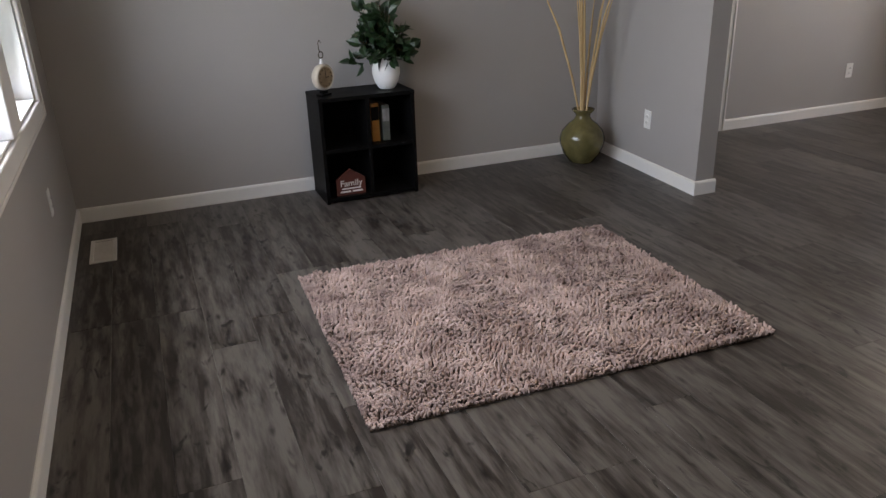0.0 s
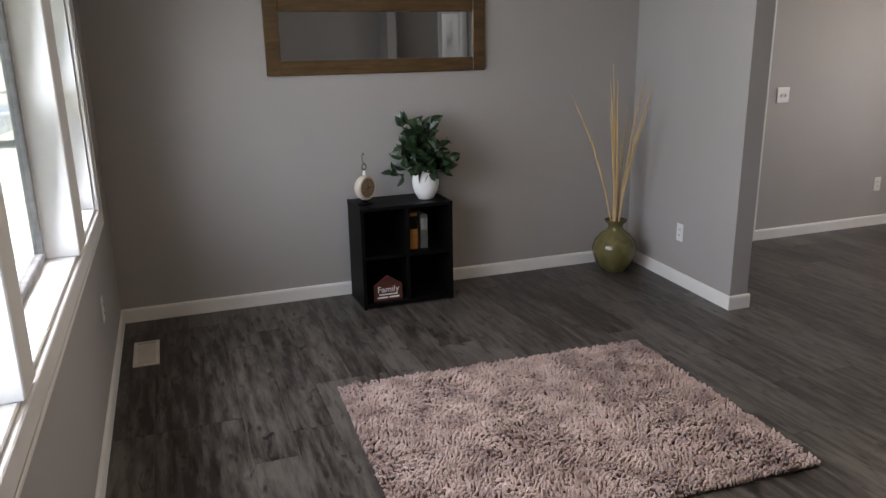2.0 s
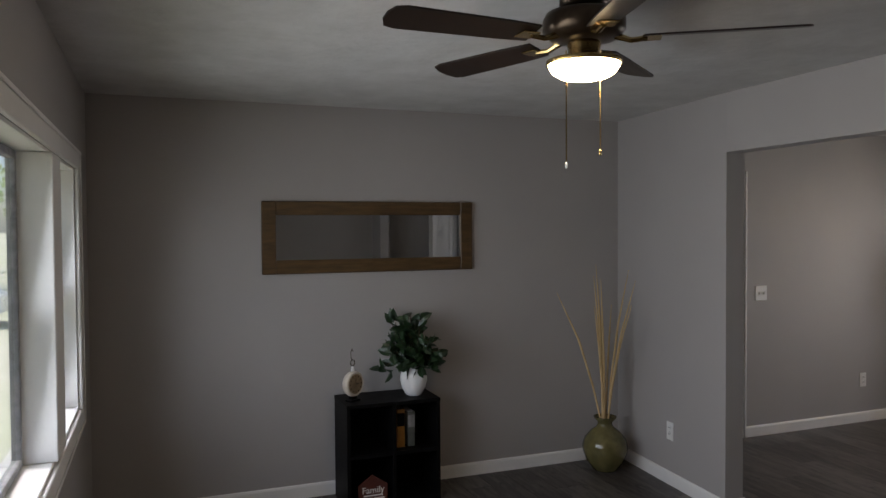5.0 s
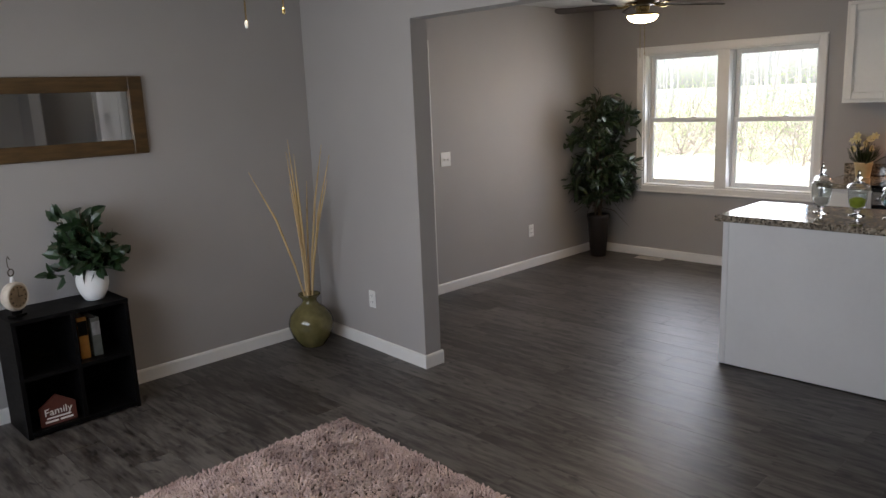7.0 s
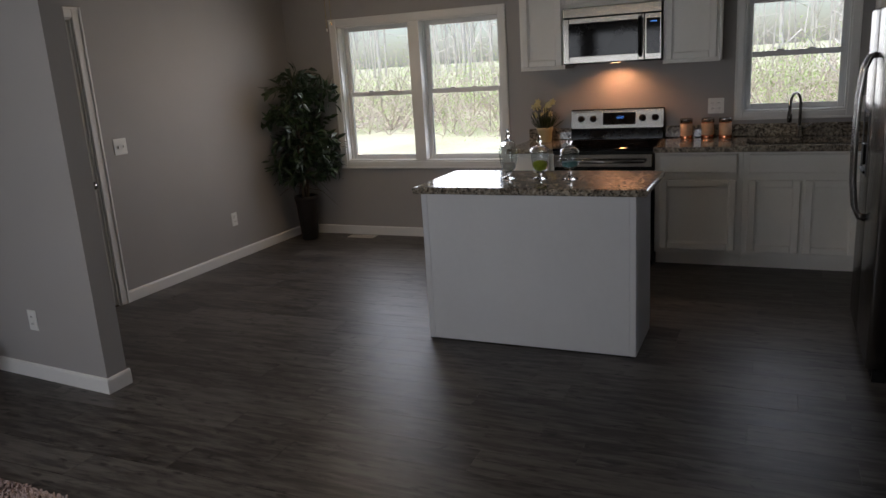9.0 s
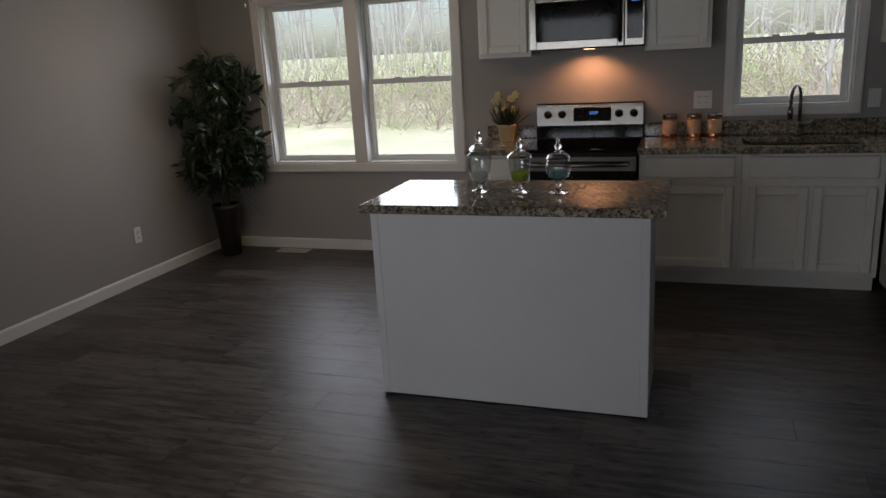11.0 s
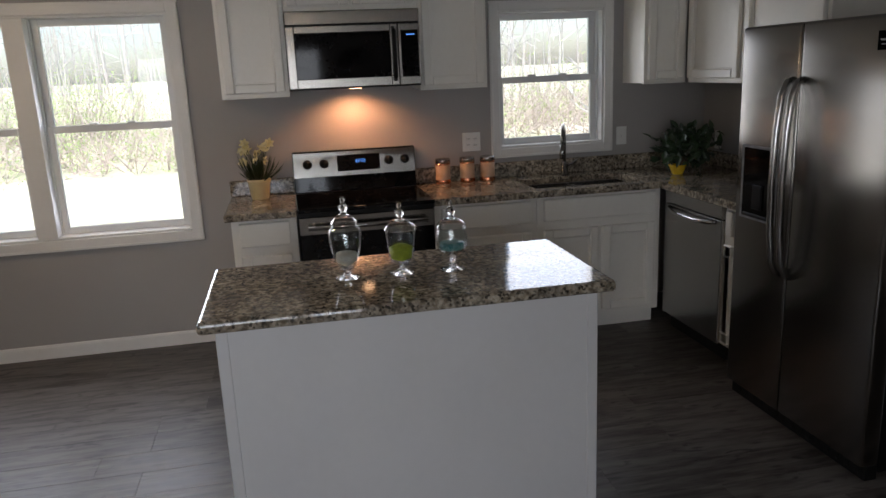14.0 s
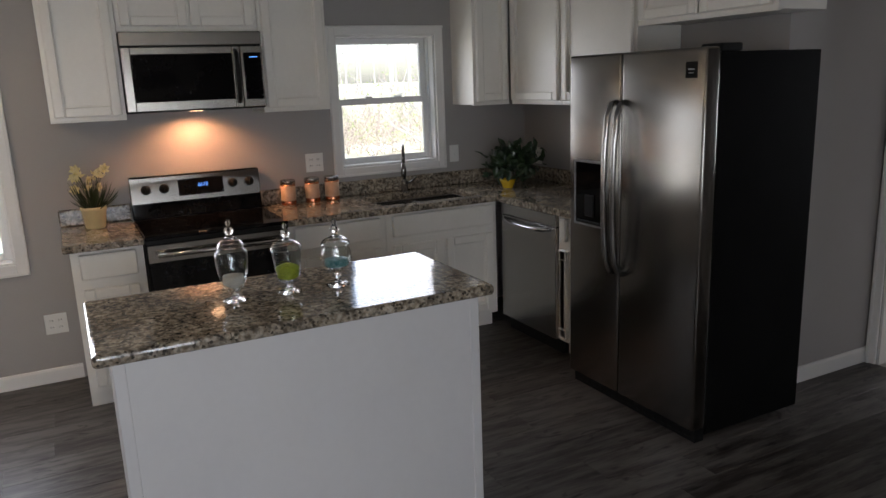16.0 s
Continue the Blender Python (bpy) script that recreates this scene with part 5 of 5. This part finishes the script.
part("ring", tube(arc((0, 0, 0.232), 0.018, -90, 270, 24, (1, 0, 0), (0, 0, 1)), 0.003, 6), BRONZE, ck, "thin metal ring", True)
part("hook", tube([(0, 0, 0.25), (-0.012, 0, 0.262), (-0.014, 0, 0.3), (-0.004, 0, 0.316), (0.006, 0, 0.3)], 0.0022, 6), BRONZE, ck, "thin wire hook", True)

fv = thing("floor_vase", (-0.185, 0.955, 0), "round olive-glazed floor vase holding tall dried reeds", "vase")
part("vase_body", lathe([(0, 0), (0.075, 0), (0.085, 0.008), (0.13, 0.07), (0.152, 0.13), (0.155, 0.17), (0.14, 0.22), (0.1, 0.268), (0.062, 0.295), (0.05, 0.315), (0.05, 0.335), (0.075, 0.36), (0.078, 0.37), (0.07, 0.37), (0.042, 0.335), (0.042, 0.31), (0, 0.29)], 40), OLIVE_GLAZE, fv, "glossy olive glaze", True)
rng = random.Random(21)
for i in range(12):
    a = rng.uniform(0, 6.283)
    sp = rng.uniform(0.05, 0.24)
    if i < 3:
        a, sp = (2.9, 0.34) if i == 0 else ((-1.45, 0.30) if i == 1 else (-1.1, 0.2))
    h = rng.uniform(0.85, 1.45)
    tip = Vector((sp * math.cos(a), sp * math.sin(a), h))
    tip.y, tip.x = min(tip.y, 0.2), min(tip.x, 0.2)
    part("reed", tube([(0.02 * math.cos(a), 0.02 * math.sin(a), 0.3), (tip.x * 0.25, tip.y * 0.25, 0.3 + (h - 0.3) * 0.3), (tip.x * 0.55, tip.y * 0.55, 0.3 + (h - 0.3) * 0.65), tip],
                      [0.0055, 0.0075, 0.0075, 0.0018], 6), REED, fv, "tall dried reed" if i == 0 else "")

# shag rug: a backing under thousands of short bent tufts
rug = thing("shag_rug", (-1.64, -0.832, 0), "taupe shag rug with uneven pile", "rug", -2.0)
RW, RD = 1.62, 1.285
part("backing", box(-RW / 2 + 0.006, -RD / 2 + 0.006, 0.0005, RW / 2 - 0.006, RD / 2 - 0.006, 0.008, 0.003), RUGBACK, rug)


def rug_pile():
    rs = np.random.RandomState(4)
    nx, ny = 156, 124
    gx, gy = np.meshgrid(np.linspace(-RW / 2 + 0.008, RW / 2 - 0.008, nx), np.linspace(-RD / 2 + 0.008, RD / 2 - 0.008, ny))
    x = gx.ravel() + rs.normal(0, 0.0045, nx * ny)
    y = gy.ravel() + rs.normal(0, 0.0045, nx * ny)
    x, y = np.clip(x, -RW / 2 + 0.007, RW / 2 - 0.007), np.clip(y, -RD / 2 + 0.007, RD / 2 - 0.007)
    n = len(x)
    lay = np.array([noise.noise(Vector((a * 3.1, b * 3.1, 0))) * 5 + noise.noise(Vector((a * 11, b * 11, 3))) * 2 for a, b in zip(x, y)])
    ang = np.round(lay / 0.9) * 0.9 + rs.normal(0, 0.55, n)
    clump = np.array([noise.noise(Vector((a * 16, b * 16, 9))) + 0.6 * noise.noise(Vector((a * 45, b * 45, 5))) for a, b in zip(x, y)])
    ln, rad, hgt = rs.uniform(0.007, 0.012, n), rs.uniform(0.0038, 0.0048, n), np.maximum(0.006, rs.uniform(0.011, 0.023, n) + 0.013 * clump)
    ca, sa = np.cos(ang), np.sin(ang)
    rows = []
    for f, up, k in ((-0.35, 0.1, 1.0), (0.0, 0.85, 1.1), (0.7, 1.0, 0.8)):
        cx, cy, cz = x + ca * ln * f, y + sa * ln * f, 0.006 + hgt * up
        for q in range(4):
            w, v = math.cos(q * math.pi / 2 + 0.78) * k, math.sin(q * math.pi / 2 + 0.78) * k
            rows.append(np.stack([cx - sa * rad * w - ca * rad * v * 0.6, cy + ca * rad * w - sa * rad * v * 0.6, np.maximum(cz + rad * v * 0.8, 0.006)], 1))
    rows.append(np.stack([x + ca * ln * 1.0, y + sa * ln * 1.0, 0.004 + hgt * 0.8], 1))
    verts = np.stack(rows, 1).reshape(-1, 3)
    quads = []
    for r in range(2):
        quads += [(r * 4 + q, r * 4 + (q + 1) % 4, r * 4 + 4 + (q + 1) % 4, r * 4 + 4 + q) for q in range(4)]
    tris = [(8 + q, 8 + (q + 1) % 4, 12) for q in range(4)]
    faces = [tuple(13 * i + k for k in f) for i in range(n) for f in quads + tris]
    me = bpy.data.meshes.new("pile")
    me.from_pydata(verts.tolist(), [], faces)
    me.polygons.foreach_set("use_smooth", [True] * len(me.polygons))
    me.materials.append(RUG)
    ob = new("pile", me)
    ob.parent = rug
    tagged(ob, "looped taupe tufts", kind="stuff")


rug_pile()

# ---- outdoors ----
GZ = -0.45


def ground_height(x, y):
    h = GZ
    if x > 9:
        h += min(1.2, (x - 9) * 0.06) + 0.12 * math.sin(x * 0.7 + y * 0.4)
    return h


def outdoor_ground():
    cs = sorted({s * v for s in (1, -1) for v in (0, 2, 4, 6, 8, 10, 12, 14, 16, 18, 21, 24, 28, 33, 40, 50, 70, 100, 160, 260, 500, 1000)})
    bm = bmesh.new()
    vs = {(i, j): bm.verts.new((x, y, ground_height(x, y))) for i, x in enumerate(cs) for j, y in enumerate(cs)}
    for i in range(len(cs) - 1):
        for j in range(len(cs) - 1):
            bm.faces.new((vs[i, j], vs[i + 1, j], vs[i + 1, j + 1], vs[i, j + 1]))
    tagged(part("ground", bm, GRASS, smooth=True), "pale spring grass and bare earth round the house", "ground", kind="structure")


outdoor_ground()


def bare_tree(loc, h, seed, leafy=False):
    rng = random.Random(seed)
    t = thing("tree", loc, "tall bare woodland tree with thin branches" if not leafy else "leafy green garden tree beyond the front yard", "tree", group="trees outside the windows")
    r = h * 0.0055 + 0.02
    pts = [Vector((0, 0, 0))]
    for i in range(1, 7):
        pts.append(Vector((rng.gauss(0, 0.02) * h * i / 6, rng.gauss(0, 0.02) * h * i / 6, h * i / 6)))
    part("trunk", tube(pts, [r * (1 - 0.85 * i / 6) for i in range(7)], 8), HAZY_BARK, t)
    bm, leaves = bmesh.new(), []
    for i in range(26):
        f = rng.uniform(0.22, 0.97)
        k = min(5, int(f * 6))
        b = pts[k].lerp(pts[k + 1], f * 6 - k)
        a = rng.uniform(0, 6.283)
        ln = h * rng.uniform(0.12, 0.3) * (1.15 - f)
        d = Vector((math.cos(a), math.sin(a), rng.uniform(0.3, 1.0))).normalized()
        m1 = b + d * ln * 0.5 + Vector((0, 0, rng.uniform(-0.05, 0.1) * ln))
        e = b + d * ln + Vector((0, 0, 0.1 * ln))
        add_tube(bm, [b, m1, e], [r * 0.3 * (1.1 - f), r * 0.18 * (1.1 - f), 0.006], 5)
        for j in range(5):
            s = m1.lerp(e, rng.random())
            q = s + rand_dir(rng, 0.4) * ln * rng.uniform(0.2, 0.5)
            add_tube(bm, [s, (s + q) / 2 + rand_dir(rng) * 0.04 * ln, q], [0.012, 0.008, 0.003], 4)
            if leafy:
                for u in range(10):
                    c = q + rand_dir(rng) * 0.45
                    dd = rand_dir(rng)
                    leaves.append((c, dd, dd.orthogonal().normalized(), 0.3, 0.22))
    part("limbs", bm, HAZY_BARK, t)
    if leafy:
        leaf_mesh("crown", leaves, BRUSHLEAF, t, "loose green leaves")


rng = random.Random(77)
for i in range(40):
    x, y = rng.uniform(20, 42), rng.uniform(-26, 26)
    bare_tree((x, y, ground_height(x, y) - 0.1), rng.uniform(9, 16), 100 + i)
for x, y, h in ((9.2, -4.3, 5.5), (8.0, -5.9, 4.5), (10.5, -7.2, 6.0)):
    bare_tree((x, y, ground_height(x, y) - 0.1), h, int(x * 10))
for x, y, h in ((-12, 30, 11), (-18, 34, 13), (-8.5, 36, 12), (-24, 26, 12), (-14, 42, 14), (-27, 12, 12), (-30, 2, 13), (-26, -9, 11)):
    bare_tree((x, y, GZ - 0.1), h, int(h * 7 + x), True)


def brush():
    rng = random.Random(9)
    bm, leaves = bmesh.new(), []
    for i in range(1700):
        x, y = rng.uniform(14.5, 22), rng.uniform(-18, 15)
        b = Vector((x, y, ground_height(x, y) - 0.03))
        for j in range(4):
            d = rand_dir(rng, 1.2)
            d.z = abs(d.z)
            ln = rng.uniform(0.5, 2.3)
            add_tube(bm, [b, b + d * ln * 0.5 + rand_dir(rng) * 0.1, b + d * ln], [0.012, 0.008, 0.003], 3)
            if rng.random() < (0.4 if 0.0 < y or -4.5 < y < -1.5 else 0.15):
                for k in range(26):
                    dd = rand_dir(rng)
                    leaves.append((b + d * ln * rng.uniform(0.4, 1) + rand_dir(rng) * 0.3, dd, dd.orthogonal().normalized(), 0.045, 0.035))
    tagged(part("undergrowth", bm, BRUSH), "tangled dry brush along the bank behind the house", "undergrowth", kind="stuff")
    tagged(leaf_mesh("bush_leaves", leaves, BRUSHLEAF, None), "fresh green leaves among the brush", "undergrowth", kind="stuff")


brush()


def far_woods():
    rng = random.Random(31)
    bm = bmesh.new()
    for i in range(300):
        x, y = rng.uniform(42, 75), rng.uniform(-55, 50)
        h, r = rng.uniform(11, 20), rng.uniform(0.035, 0.09)
        b = Vector((x, y, ground_height(x, y) - 0.2))
        add_tube(bm, [b, b + Vector((rng.gauss(0, 0.3), rng.gauss(0, 0.3), h * 0.5)), b + Vector((rng.gauss(0, 0.7), rng.gauss(0, 0.7), h))], [r, r * 0.7, 0.02], 4)
        for j in range(14):
            f = rng.uniform(0.1, 0.95)
            p = b + Vector((0, 0, h * f))
            d = rand_dir(rng, 0.5)
            add_tube(bm, [p, p + d * rng.uniform(1.0, 3.2)], [r * 0.4, 0.02], 3)
    tagged(part("woodland", bm, HAZY_BARK), "hazy bare woods far behind the house", "woods", kind="stuff")


far_woods()


def car(loc, rz):
    c = thing("car", loc, "silver saloon car parked outside on the drive", "car", rz)
    side = [(-2.2, 0.32), (-2.22, 0.62), (-2.05, 0.86), (-1.55, 0.95), (-0.95, 1.38), (-0.3, 1.44), (0.45, 1.36), (1.05, 0.95), (1.75, 0.84), (2.12, 0.66), (2.18, 0.35), (1.9, 0.24), (-1.9, 0.24)]
    bm = bmesh.new()
    rings = []
    for y in (-0.85, -0.78, 0.78, 0.85):
        k = 0.0 if abs(y) < 0.8 else 1.0
        rings.append([bm.verts.new((x * (1 - 0.01 * k), y * (1 - 0.18 * max(0, z - 0.9) / 0.5), z - 0.03 * k * (z > 0.6))) for x, z in side])
    for a, b in zip(rings, rings[1:]):
        for i in range(len(side)):
            bm.faces.new((a[i], a[(i + 1) % len(side)], b[(i + 1) % len(side)], b[i]))
    bm.faces.new(rings[0][::-1])
    bm.faces.new(rings[-1])
    bmesh.ops.recalc_face_normals(bm, faces=bm.faces)
    part("body", bm, CARPAINT, c, "silver painted body")
    for s in (-1, 1):
        bm = bmesh.new()
        fc_ = [bm.verts.new((x, s * y, z)) for x, y, z in ((-1.2, 0.805, 0.99), (0.85, 0.805, 0.99), (0.38, 0.725, 1.3), (-0.85, 0.725, 1.32))]
        bm.faces.new(fc_)
        bmesh.ops.solidify(bm, geom=bm.faces[:], thickness=0.02)
        part("side_window", bm, BLACKGLASS, c, "dark side glass")
        for x in (-1.38, 1.36):
            wh = part("wheel", lathe([(0.2, -0.1), (0.3, -0.1), (0.325, -0.07), (0.325, 0.07), (0.3, 0.1), (0.2, 0.1), (0.2, -0.1)], 28, (x, s * 0.78, 0.325), pose(0, 0, 0, 90, 0, 0)), RUBBER, c, "black tyre", True)
            part("rim", lathe([(0, -0.06), (0.2, -0.09), (0.2, 0.09), (0, 0.06)], 20, (x, s * 0.78, 0.325), pose(0, 0, 0, 90, 0, 0)), STEEL, wh, "silver rim")
        part("headlight", box(2.02, s * 0.6 - 0.14, 0.62, 2.17, s * 0.6 + 0.14, 0.74, 0.03, 2), PLATE, c)


car((-8.4, 15.8, GZ), 0)

# ---- floor boards, last ----
def floor_boards():
    rng = random.Random(2)
    pw, pl = 0.182, 1.22
    cache = {}

    def mesh_for(w, ln):
        key = (round(w, 3), round(ln, 3))
        if key not in cache:
            me = bpy.data.meshes.new("plank")
            b, hw, hl = 0.0008, w / 2 - 0.0002, ln / 2 - 0.0002
            vs = [(sx * hw, sy * hl, -0.006) for sx, sy in ((-1, -1), (1, -1), (1, 1), (-1, 1))] + \
                 [(sx * hw, sy * hl, -b) for sx, sy in ((-1, -1), (1, -1), (1, 1), (-1, 1))] + \
                 [(sx * (hw - b), sy * (hl - b), 0.0) for sx, sy in ((-1, -1), (1, -1), (1, 1), (-1, 1))]
            fs = [(8, 9, 10, 11)]
            for lo in (0, 4):
                fs += [(lo + i, lo + (i + 1) % 4, lo + 4 + (i + 1) % 4, lo + 4 + i) for i in range(4)]
            me.from_pydata(vs, [], fs)
            me.materials.append(PLANK)
            cache[key] = me
        return cache[key]

    x = WEST
    while x < EAST - 0.01:
        w = min(pw, EAST - x)
        y = SOUTH - rng.choice((0.0, 0.2, 0.4, 0.6, 0.8, 1.0))
        while y < NORTH - 0.01:
            a, b = max(y, SOUTH), min(y + pl, NORTH)
            if b - a > 0.03:
                ob = new("plank", mesh_for(w, b - a))
                ob.location = (x + w / 2, (a + b) / 2, 0)
                ob.parent = floor
            y += pl
        x += w


floor_boards()
